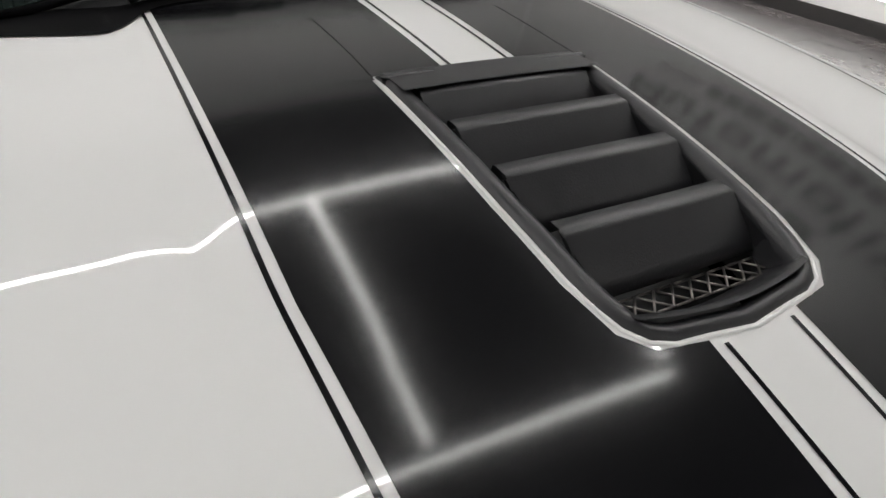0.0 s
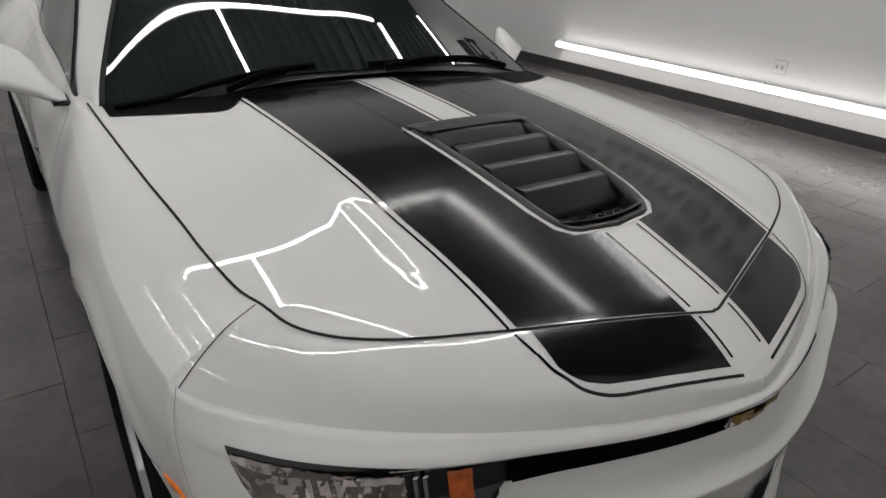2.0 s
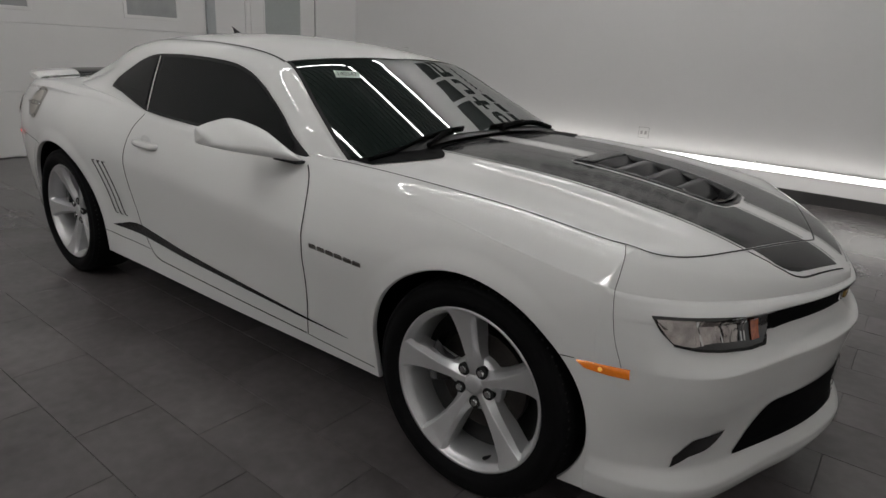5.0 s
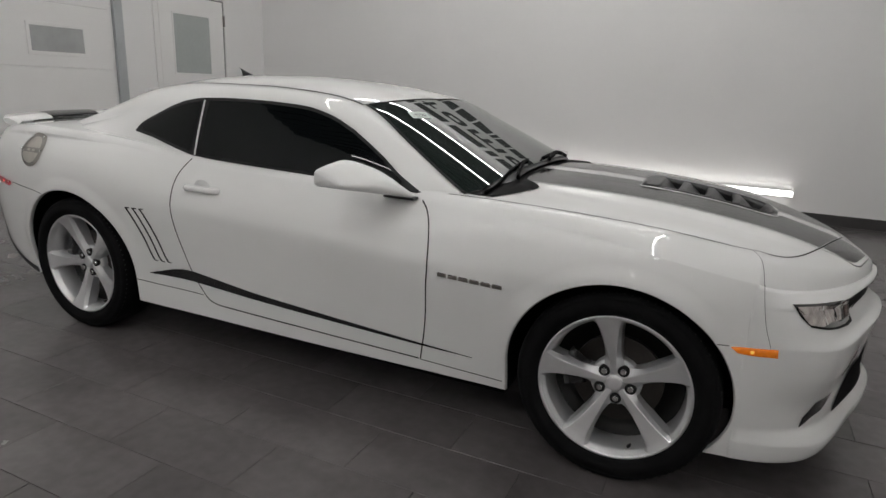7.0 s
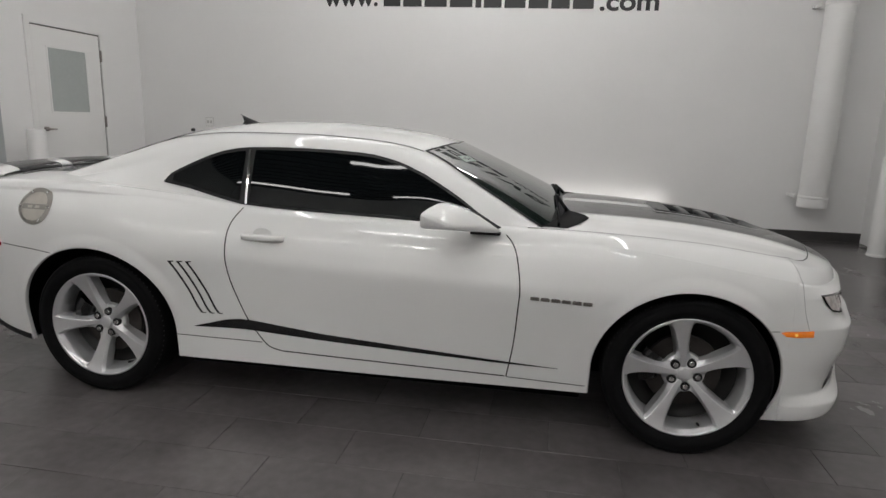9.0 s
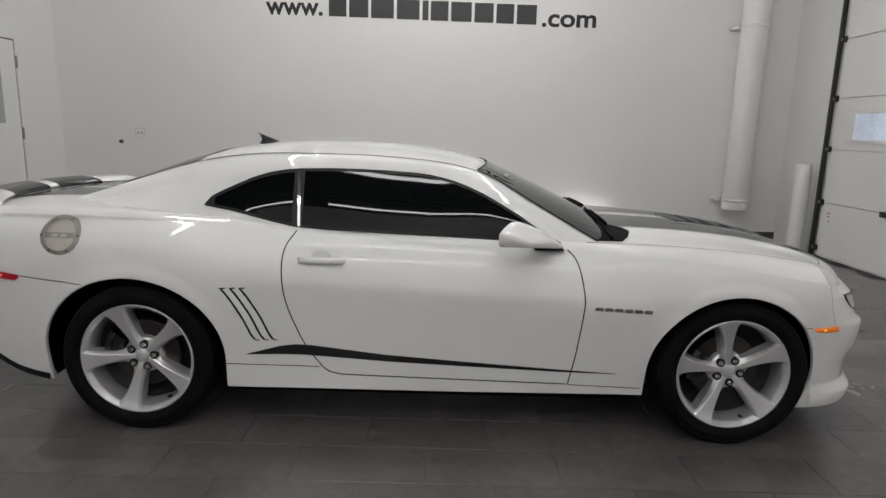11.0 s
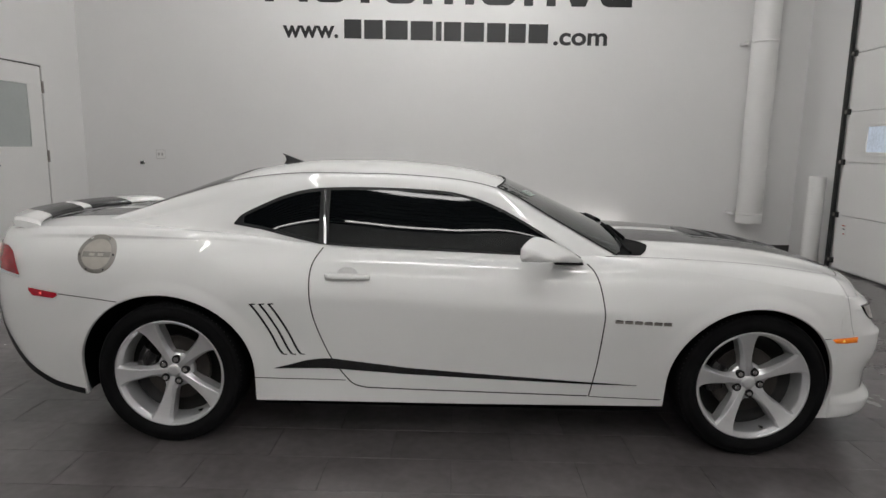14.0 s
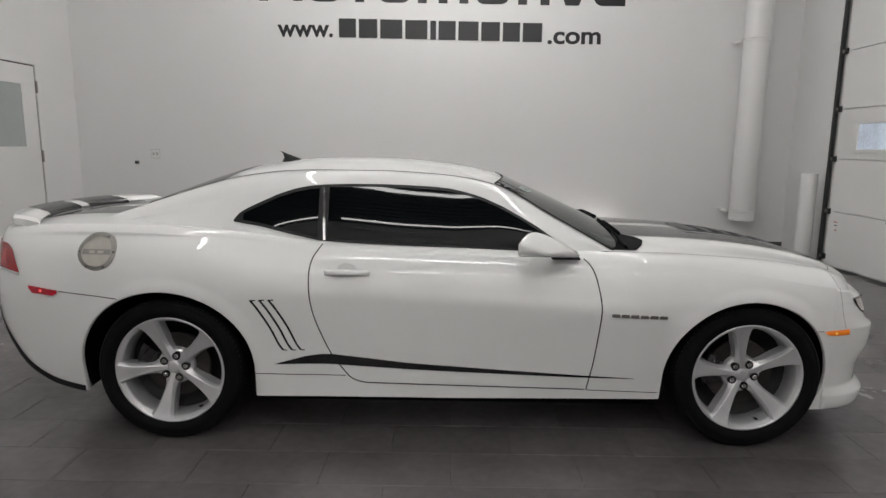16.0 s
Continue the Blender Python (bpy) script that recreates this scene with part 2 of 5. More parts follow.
for c, x0, x1 in (("A", -4.16, -3.56), ("u", -3.48, -3.02), ("t", -2.94, -2.58), ("o", -2.50, -2.04), ("m", -1.95, -1.245), ("o", -1.15, -0.67), ("t", -0.64, -0.345), ("i", -0.245, -0.12), ("v", -0.07, 0.46), ("e", 0.49, 0.93)):
    zb = 3.40 + (0.93 - x0) * 0.0075
    if c == "v":
        ps = [(x0, zb + 0.40), (0.105, zb), (0.29, zb), (x1, zb + 0.40), (x1 - 0.15, zb + 0.40), (0.1975, zb + 0.10), (x0 + 0.15, zb + 0.40)]
        vs = [(x, -0.005, z) for x, z in ps] + [(x, 0.0, z) for x, z in ps]
        part("letter", mesh_of("letter", vs, [(0, 1, 5, 6), (1, 2, 5), (2, 3, 4, 5)] + [(k, (k + 1) % 7, (k + 1) % 7 + 7, k + 7) for k in range(7)], False), M_BLACK, sign)
        continue
    vs, fs = [], []
    for xa, xb, za, zt in glyph(c, x0, x1, zb):
        n = len(vs)
        vs += [(x, y, z) for y in (-0.005, 0.0) for x, z in ((xa, za), (xb, za), (xb, zt), (xa, zt))]
        fs += [(n, n + 1, n + 2, n + 3), (n, n + 4, n + 5, n + 1), (n + 1, n + 5, n + 6, n + 2), (n + 2, n + 6, n + 7, n + 3), (n + 3, n + 7, n + 4, n)]
    ends = {"u": ((x0, 1), (x1, -1)), "o": ((x0, 1), (x1, -1)), "e": ((x0, 1), (x1, -1))}.get(c, ())
    for cx, qx in ends:
        for cz, qz in ((zb, 1), (zb + 0.40, -1)):
            if c == "u" and qz < 0 or c == "e" and qz > 0 and qx < 0:
                continue
            n = len(vs)
            fan = [(cx, cz + qz * 0.125), (cx + qx * 0.125, cz + qz * 0.125)] + [(cx + qx * 0.125 * (1 - math.sin(a)), cz + qz * 0.125 * (1 - math.cos(a))) for a in np.linspace(0, math.pi / 2, 7)]
            fan = [fan[1]] + fan[2:]
            vs += [(x, -0.0045, z) for x, z in fan]
            fs += [tuple(range(n, n + len(fan)))[:: 1 if qx * qz > 0 else -1]]
    part("letter", mesh_of("letter", vs, fs, False), M_BLACK, sign)
letters("small_letters", "www.", 0.33, -3.92, -3.14, 2.965, 0, M_BLACK, sign, bold=0.008)
letters("small_letters", ".com", 0.33, -0.13, 0.615, 2.90, 0, M_BLACK, sign, bold=0.008)
xs0 = -3.07
for w in (0.27, 0.29, 0.34, 0.34, 0.11, 0.27, 0.31, 0.29, 0.27, 0.30):
    zb = 2.955 - 0.045 * (xs0 + 3.07) / 2.9
    part("bar", boxes((xs0 + 0.015, xs0 + w - 0.015, -0.005, 0.0, zb, zb + 0.255), bevel=0.0), M_BLACK, sign)
    xs0 += w * 1.035
xs0 = -4.08
for w in (0.56, 0.60, 0.76, 0.76, 0.24, 0.58):
    part("bar", boxes((xs0, xs0 + w - 0.07, -0.005, 0.0, 4.06, 4.50)), M_BLACK, sign)
    xs0 += w * 1.045

# ---- fixtures on the long wall ----
M_SOCKET_AND_SHADOW = shader("socket_and_shadow_grey", (0.46, 0.45, 0.44), 0.4)
for x, z in ((-5.76, 1.31), (-1.81, 0.534)):
    op = empty("outlet_plate", "white double socket plate on the wall", "outlet", "sockets", at=(x, Y1, z))
    part("plate", boxes((-0.06, 0.06, -0.008, 0, -0.06, 0.06), bevel=0.002), M_WALLW, op)
    # a larger grey box behind the plate, its edge shadow put in as colour
    part("plate_shadow", boxes((-0.065, 0.065, -0.004, 0, -0.065, 0.065)), M_SOCKET_AND_SHADOW, op)
    for dx in (-0.025, 0.025):
        part("socket", boxes((dx - 0.014, dx + 0.014, -0.011, -0.008, -0.02, 0.02), bevel=0.001), M_SOCKET_AND_SHADOW, op)
pl = empty("wall_spigot", "small round grey metal cap on the wall", "cap", at=(-6.035, Y1, 1.184))
part("flange", rod((0, 0, 0), (0, -0.012, 0), 0.035, n=24, bevel=0.003), M_CHROME, pl)
part("knob", rod((0, -0.012, 0), (0, -0.04, 0), 0.022, n=24, bevel=0.004), M_DARK, pl)

pipe = empty("wall_duct", "thick white vertical pipe strapped to the wall", "pipe", at=(2.685, 4.96, 0))
part("pipe", rod((0, 0, 0.47), (0, 0, ZC), 0.168, n=48, bevel=0.004), M_WALLW, pipe)
part("collar", rod((0, 0, 0.475), (0, 0, 0.60), 0.171, n=48, bevel=0.002), M_WALLW, pipe)
for z in (0.60, 2.925):
    br = part("bracket", boxes((-0.24, -0.12, 0.19, 0.235, z - 0.015, z + 0.015), (-0.22, -0.21, 0.0, 0.24, z - 0.02, z + 0.02), bevel=0.003), M_WALLW, pipe)
    vs, fs = turned([(0.169, -0.018), (0.174, -0.018), (0.174, 0.018), (0.169, 0.018)], 48)
    part("strap", mesh_of("strap", [(v[0], v[2], v[1] + z) for v in vs], fs), M_WALLW, pipe)

bol = empty("bollard", "white round safety post beside the garage door", "bollard", at=(3.21, 4.3, 0))
part("post", rod((0, 0, 0), (0, 0, 1.16), 0.10, n=40, bevel=0.012), M_WALLW, bol)
part("collar", rod((0, 0, 0), (0, 0, 0.03), 0.108, n=40, bevel=0.006), M_WALLW, bol)

# ---- sectional garage door in the end wall ----
gd = empty("door_2", "white sectional garage door with a small window, closed", "garage door", kind="structure", at=(X1 - 0.02, 0, 0))
zs = [0.02, 0.70, 1.355, 1.965, 2.66, 3.3]
for a0, a1 in zip(zs, zs[1:]):
    part("door_panel", boxes((-0.03, 0.0, -0.6, 4.08, a0 + 0.004, a1 - 0.004), bevel=0.004), M_WALLW, gd)
fr = part("window_frame", boxes((-0.046, -0.03, 3.0, 3.745, 1.435, 1.48), (-0.046, -0.03, 3.0, 3.745, 1.775, 1.82), (-0.046, -0.03, 3.0, 3.06, 1.48, 1.775), (-0.046, -0.03, 3.66, 3.745, 1.48, 1.775), bevel=0.003), M_WALLW, gd)
m_view = shader("daylight_pane", (0.55, 0.62, 0.72), 0.1, vary=0.5, scale=2.2)
m_view.node_tree.nodes["Principled BSDF"].inputs["Emission Color"].default_value = (0.75, 0.85, 1.0, 1)
m_view.node_tree.nodes["Principled BSDF"].inputs["Emission Strength"].default_value = 0.28
part("pane", boxes((-0.036, -0.031, 3.06, 3.66, 1.48, 1.775)), m_view, gd, "bright pane with hazy daylight behind")
part("track", boxes((-0.075, -0.035, 4.10, 4.15, 0.0, 3.6), (-0.045, -0.02, 4.15, 4.2, 0.0, 3.6), bevel=0.004), M_DARK, gd, "dark steel guide rail")
for z in (0.12, 0.70, 1.355, 1.965, 2.66):
    part("hinge", boxes((-0.06, -0.03, 4.03, 4.12, z - 0.035, z + 0.035), bevel=0.006), M_DARK, gd)
    part("roller", rod((-0.07, 4.09, z), (-0.02, 4.09, z), 0.022, n=16), M_STEEL, gd)
part("sticker", boxes((-0.034, -0.031, 3.86, 3.95, 0.44, 0.60)), M_WALLW, gd, "small white warning label with red lines")
m_red = shader("red_print", (0.5, 0.08, 0.06), 0.5)
for k, z in enumerate((0.57, 0.53, 0.47)):
    part("print_line", boxes((-0.036, -0.033, 3.87, 3.94 - 0.015 * k, z, z + 0.012)), m_red if k % 2 == 0 else M_BASE, gd)
part("latch", boxes((-0.07, -0.03, 2.90, 2.98, 0.66, 0.72), bevel=0.01), M_DARK, gd)

# ---- doors in the west wall ----
dr = empty("door_1", "white hinged door with a frosted glass panel, closed", "door", kind="structure", at=(X0, 0, 0))
part("door_frame", boxes((0, 0.02, 3.10, 3.18, 0, 2.46), (0, 0.02, 4.35, 4.43, 0, 2.46), (0, 0.02, 3.10, 4.43, 2.44, 2.52), bevel=0.003), M_WALLW, dr)
part("leaf", boxes((0.002, 0.012, 3.19, 4.33, 0.01, 1.40), (0.002, 0.012, 3.19, 4.33, 2.19, 2.42), (0.002, 0.012, 3.19, 3.42, 1.40, 2.19), (0.002, 0.012, 4.06, 4.33, 1.40, 2.19), bevel=0.002), M_WALLW, dr)
part("glass_panel", boxes((0.002, 0.006, 3.42, 4.06, 1.40, 2.19)), shader("frosted_glass", (0.42, 0.45, 0.44), 0.25, vary=0.08, scale=1.5), dr, "grey-green frosted glass panel")
part("glazing_bead", boxes((0.01, 0.017, 3.40, 4.08, 1.38, 1.405), (0.01, 0.017, 3.40, 4.08, 2.18, 2.205), (0.01, 0.017, 3.40, 3.425, 1.405, 2.18), (0.01, 0.017, 4.055, 4.08, 1.405, 2.18), bevel=0.002), M_WALLW, dr)
part("shadow_gap", boxes((0.0, 0.004, 4.33, 4.348, 0.01, 2.438), (0.0, 0.004, 3.18, 4.348, 2.424, 2.438)), M_BASE, dr)
for z in (2.165, 1.28, 0.3):
    part("hinge", rod((0.02, 4.345, z - 0.075), (0.02, 4.345, z + 0.075), 0.016, n=12), M_STEEL, dr, "dull steel hinge")
h = part("door_handle", rod((0.012, 3.27, 1.19), (0.06, 3.27, 1.19), 0.028, n=24, bevel=0.003), M_STEEL, dr, "steel lever handle")
part("lever", rod((0.06, 3.26, 1.19), (0.06, 3.40, 1.185), 0.011, n=12), M_STEEL, h)
gw = empty("door_3", "white sectional garage door with a narrow window, closed", "garage door", kind="structure", at=(X0, 0, 0))
for a0, a1 in zip([0.01, 0.70, 1.40, 2.10, 2.80], [0.70, 1.40, 2.10, 2.80, 3.5]):
    part("door_panel", boxes((0.0, 0.012, -2.6, 2.46, a0 + 0.003, a1 - 0.003), bevel=0.003), M_WALLW, gw)
for y in (1.47, -0.2, -1.9):
    part("window_frame", boxes((0.012, 0.022, y - 0.04, y + 0.66, 1.53, 1.57), (0.012, 0.022, y - 0.04, y + 0.66, 1.84, 1.88), (0.012, 0.022, y - 0.04, y, 1.57, 1.84), (0.012, 0.022, y + 0.62, y + 0.66, 1.57, 1.84), bevel=0.003), M_WALLW, gw)
    part("pane", boxes((0.012, 0.016, y, y + 0.62, 1.57, 1.84)), shader("grey_pane", (0.38, 0.39, 0.39), 0.15, vary=0.1), gw)
part("guide_rail", boxes((0.0, 0.05, 2.50, 2.62, 0, 3.5), bevel=0.004), shader("galvanised", (0.42, 0.44, 0.45), 0.45, metal=0.3, vary=0.1), gw, "galvanised guide rail")

bw = empty("white_post", "white round post beside the hinged door", "bollard", at=(-6.6, 2.84, 0))
part("post", rod((0, 0, 0), (0, 0, 1.2), 0.10, n=40, bevel=0.012), M_WALLW, bw)

# ---- the car: shape ----
# wheel openings: middle along the car, middle height, half length, height above the middle
ARCH_F, ARCH_R = (-0.008, 0.358, 0.403, 0.396), (-2.868, 0.362, 0.436, 0.405)
SX = [-3.90, -3.86, -3.79, -3.66, -3.5, -3.2, -2.85, -2.5, -2.3, -2.1, -1.4, -0.8, -0.4, 0.0, 0.25, 0.4]
SZ = [0.2, 0.34, 0.5, 0.66, 0.72, 0.78, 0.85, 0.92, 0.97, 1.02]
SY = [
    [0.36, 0.38, 0.40, 0.41, 0.41, 0.405, 0.40, 0.385, 0.365, 0.34],
    [0.55, 0.57, 0.60, 0.615, 0.615, 0.61, 0.60, 0.58, 0.56, 0.53],
    [0.67, 0.70, 0.73, 0.747, 0.748, 0.742, 0.732, 0.71, 0.685, 0.655],
    [0.762, 0.79, 0.812, 0.826, 0.828, 0.824, 0.814, 0.795, 0.77, 0.735],
    [0.81, 0.835, 0.858, 0.872, 0.874, 0.872, 0.864, 0.848, 0.825, 0.79],
    [0.86, 0.88, 0.90, 0.912, 0.915, 0.916, 0.912, 0.897, 0.872, 0.83],
    [0.87, 0.90, 0.925, 0.938, 0.941, 0.940, 0.932, 0.912, 0.88, 0.825],
    [0.885, 0.893, 0.905, 0.922, 0.927, 0.922, 0.905, 0.872, 0.83, 0.77],
    [0.885, 0.886, 0.889, 0.900, 0.903, 0.897, 0.875, 0.840, 0.802, 0.755],
    [0.883, 0.876, 0.876, 0.886, 0.889, 0.879, 0.855, 0.822, 0.793, 0.755],
    [0.878, 0.884, 0.893, 0.908, 0.912, 0.899, 0.872, 0.836, 0.805, 0.77],
    [0.862, 0.883, 0.906, 0.932, 0.935, 0.917, 0.886, 0.846, 0.81, 0.765],
    [0.855, 0.880, 0.912, 0.942, 0.945, 0.935, 0.912, 0.876, 0.84, 0.80],
    [0.88, 0.90, 0.925, 0.945, 0.946, 0.939, 0.918, 0.873, 0.835, 0.79],
    [0.875, 0.895, 0.918, 0.932, 0.932, 0.923, 0.898, 0.853, 0.81, 0.76],
    [0.858, 0.872, 0.889, 0.902, 0.902, 0.896, 0.874, 0.825, 0.775, 0.72],
]
# the crease of the door side: a knot just above its line
for row in SY:
    row.insert(5, row[4] - 0.08 * (row[4] - row[5]))
SZ.insert(5, 0.735)
SIDE_COLS = [curve_of(SX, [row[j] for row in SY], 0.03) for j in range(len(SZ))]
EDGE_Z = curve_of([-3.75, -3.5, -3.2, -2.85, -2.5, -2.1, -1.4, -0.85, -0.4, 0.0, 0.4], [1.03, 1.06, 1.07, 1.06, 1.035, 1.0, 0.975, 0.965, 0.95, 0.92, 0.865], 0.08)
CENTRE_Z = curve_of([-3.75, -3.55, -3.3, -2.9, -2.2, -1.0, -0.55, -0.3, -0.1, 0.1, 0.3, 0.48, 0.62, 0.72, 0.80, 0.85], [1.06, 1.085, 1.09, 1.06, 1.005, 1.005, 1.010, 1.004, 0.993, 0.975, 0.945, 0.905, 0.866, 0.834, 0.793, 0.752], 0.04)


SIDE_TABLE = [curve_of(SZ, [col(-3.9 + 0.01 * i) for col in SIDE_COLS], 0.011) for i in range(441)]


def ease(a, b, v):
    t = min(max((v - a) / (b - a), 0.0), 1.0)
    return t * t * (3 - 2 * t)


def shoulder(x):
    """Width and depth of the rounded edge between side and top, softer over the front wheel."""
    k = ease(-0.45, 0.30, x)
    return 0.055 + 0.060 * k, 0.030 + 0.022 * k


Z_WRAP = 0.865 - shoulder(0.40)[1]


def arch_flare(x, z):
    """How far the lip round a wheel opening stands proud of the side."""
    out = 0.0
    for cx, cz, ra, rz in (ARCH_F, ARCH_R):
        if abs(x - cx) < 0.6:
            d = (math.hypot((x - cx) / ra, (z - cz) / rz) - 1) * 0.4
            out += 0.007 * (1 - ease(0.010, 0.070, d)) * ease(0.25, 0.5, z) * (1 - ease(0.22, 0.36, x))
    return out


def side_y(x, z):
    """Half the body's width at a place along it and a height."""
    lift = 0.024 - 0.043 * ease(-2.5, -0.6, x)
    flare = arch_flare(x, z)
    z = z - lift * math.exp(-((z - 0.72) / 0.13) ** 2) * ease(-2.9, -2.4, x) * (1 - ease(-0.6, -0.3, x))
    u = min(max((x + 3.9) / 0.01, 0.0), 439.999)
    i = int(u)
    a = SIDE_TABLE[i](z)
    return a + (SIDE_TABLE[i + 1](z) - a) * (u - i) + flare


X_WRAP = 0.40
# rows of the front: height at the side, height at the middle, how far forward, half width, roundness
NOSE = [
    (0.178, 0.172, 0.80, 0.84, 1.7), (0.185, 0.180, 0.86, 0.863, 1.62), (0.20, 0.197, 0.888, 0.868, 1.6), (0.225, 0.225, 0.904, 0.871, 1.6),
    (0.242, 0.250, 0.914, 0.871, 1.58), (0.252, 0.272, 0.914, 0.871, 1.58), (0.272, 0.287, 0.902, 0.868, 1.58), (0.30, 0.302, 0.882, 0.866, 1.6),
    (0.33, 0.325, 0.873, 0.867, 1.6), (0.38, 0.38, 0.871, 0.870, 1.6), (0.46, 0.46, 0.876, 0.879, 1.62), (0.52, 0.51, 0.884, 0.888, 1.64),
    (0.575, 0.568, 0.893, 0.894, 1.66), (0.60, 0.593, 0.898, 0.897, 1.66), (0.610, 0.602, 0.899, 0.898, 1.66), (0.617, 0.608, 0.894, 0.898, 1.65),
    (0.638, 0.630, 0.864, 0.90, 1.50), (0.662, 0.655, 0.842, 0.90, 1.46), (0.70, 0.69, 0.832, 0.896, 1.45), (0.735, 0.715, 0.836, 0.892, 1.44),
    (0.743, 0.719, 0.853, 0.890, 1.47), (0.752, 0.724, 0.866, 0.888, 1.48), (0.772, 0.730, 0.866, 0.884, 1.46), (0.813, 0.735, 0.85, 0.866, 1.4),
]


NOSE = [(a, b, c, side_y(X_WRAP, a) if a > 0.3 else d, n) for a, b, c, d, n in NOSE]
YW_TOP = side_y(X_WRAP, Z_WRAP)
NOSE[-1] = (Z_WRAP,) + NOSE[-1][1:3] + (YW_TOP, 1.4)


def taper(c, xf):
    """Lets the front leave the side at the slant that the side has there."""
    return 0.15 * (xf - X_WRAP) * c * (1 - c) ** 3


def nose_round(z, n, th):
    """Roundness of the plan: the brow and the shelf of the front run out towards the side."""
    even = float(np.interp(z, [0.18, 0.25, 0.30, 0.40, 0.50, 0.56, 0.615, 0.69, 0.753, 0.80, 0.835], [2.1, 2.15, 1.9, 1.92, 2.2, 2.2, 2.13, 1.97, 1.70, 1.5, 1.4]))
    return n + (even - n) * ease(0.55, 1.16, th) if z > 0.1 else n


def nose_point(row, th):
    zs, zm, xf, yw, n = row
    n = nose_round(zs, n, th)
    c, s = max(math.cos(th), 0.0) ** (2 / n), max(math.sin(th), 0.0) ** (2 / n)
    k = c ** (1.3 - 0.5 * ease(0.66, 0.80, zs))
    return X_WRAP + (xf - X_WRAP) * c, yw * s - taper(c, xf), zs + (zm - zs) * k


def front_y(x, z):
    """Half the width at a place along the car and a height, also past the front wheel."""
    if x <= X_WRAP:
        return side_y(x, z)
    k = [row[0] for row in NOSE]
    row = (z, z) + tuple(float(np.interp(z, k, [r[j] for r in NOSE])) for j in (2, 3, 4))
    lo, hi = 0.0, math.pi / 2
    for _ in range(24):
        th = (lo + hi) / 2
        if nose_point(row, th)[0] > x:
            lo = th
        else:
            hi = th
    return nose_point(row, lo)[1]


def half_width(x):
    """The plan outline of the top surface."""
    if x <= X_WRAP:
        return side_y(x, EDGE_Z(x) - shoulder(x)[1])
    xf, n = 0.85, 1.4
    c = min(max((x - X_WRAP) / (xf - X_WRAP), 0.0), 1.0)
    return YW_TOP * max(1 - c ** n, 0.0) ** (1 / n) - taper(c, xf)


def edge_top(x):
    if x <= X_WRAP:
        return float(EDGE_Z(x))
    c = min((x - X_WRAP) / 0.45, 1.0)
    return 0.865 + (0.7525 - 0.865) * c ** 1.25


def top_z(x, y):
    """Height of hood, cowl and deck."""
    hw, zc, ze = half_width(x), float(CENTRE_Z(x)), edge_top(x)
    wide, deep = shoulder(x)
    r = wide if x <= X_WRAP else max(wide * (1 - 0.65 * (x - X_WRAP) / 0.45), 0.012)
    y = min(abs(y), hw)
    t = y / max(hw, 1e-6)
    z = zc + (ze - zc) * t ** 2.1
    if x > X_WRAP:
        c = min((x - X_WRAP) / 0.45, 1.0)
        z -= 0.1125 * (c ** 0.8 - c ** 1.25) * ease(0.70, 1.0, t)
    if y > hw - r:
        q = (y - (hw - r)) / r
        z -= r * deep / wide * q * q
    if x > -0.6:
        z -= 0.011 * ease(0.445, 0.515, y) * (1 - ease(0.56, 0.80, y)) * ease(-0.6, -0.35, x) * (1 - ease(0.35, 0.66, x))
    return z


def top_normal(x, y):
    e = 0.004
    return Vector((-(top_z(x + e, y) - top_z(x - e, y)) / (2 * e), -(top_z(x, y + e) - top_z(x, y - e)) / (2 * e), 1)).normalized()


def bottom_z(x):
    """The lower edge of the side: sill, or wheel arch."""
    z = 0.225 if x > -2.5 else float(np.interp(-x, [3.3, 3.42, 3.5, 3.6, 3.66, 3.72, 3.78, 3.9], [0.225, 0.24, 0.265, 0.32, 0.38, 0.46, 0.55, 0.58]))
    if x > 0.37:
        z = 0.182
    for cx, cz, ra, rz in (ARCH_F, ARCH_R):
        d = abs(x - cx)
        if d < ra:
            z = max(z, cz + rz * math.sqrt(1 - d * d / ra / ra))
    return z


def stations():
    xs = set(np.round(np.arange(-3.9, 0.4, 0.035), 4)) | set(np.round(np.arange(-3.9, -3.6, 0.01), 4))
    for cx, _, ra, _ in (ARCH_F, ARCH_R):
        xs = {x for x in xs if abs(x - cx) > ra + 0.005}
        xs |= {round(cx + ra * math.cos(a), 4) for a in np.linspace(0, math.pi, 41)}
        xs |= {round(cx - ra - 0.001, 4), round(cx + ra + 0.001, 4)}
    xs = {x for x in xs if x < X_WRAP}
    return sorted(xs)


NV_SIDE, NV_TOP = 72, 40


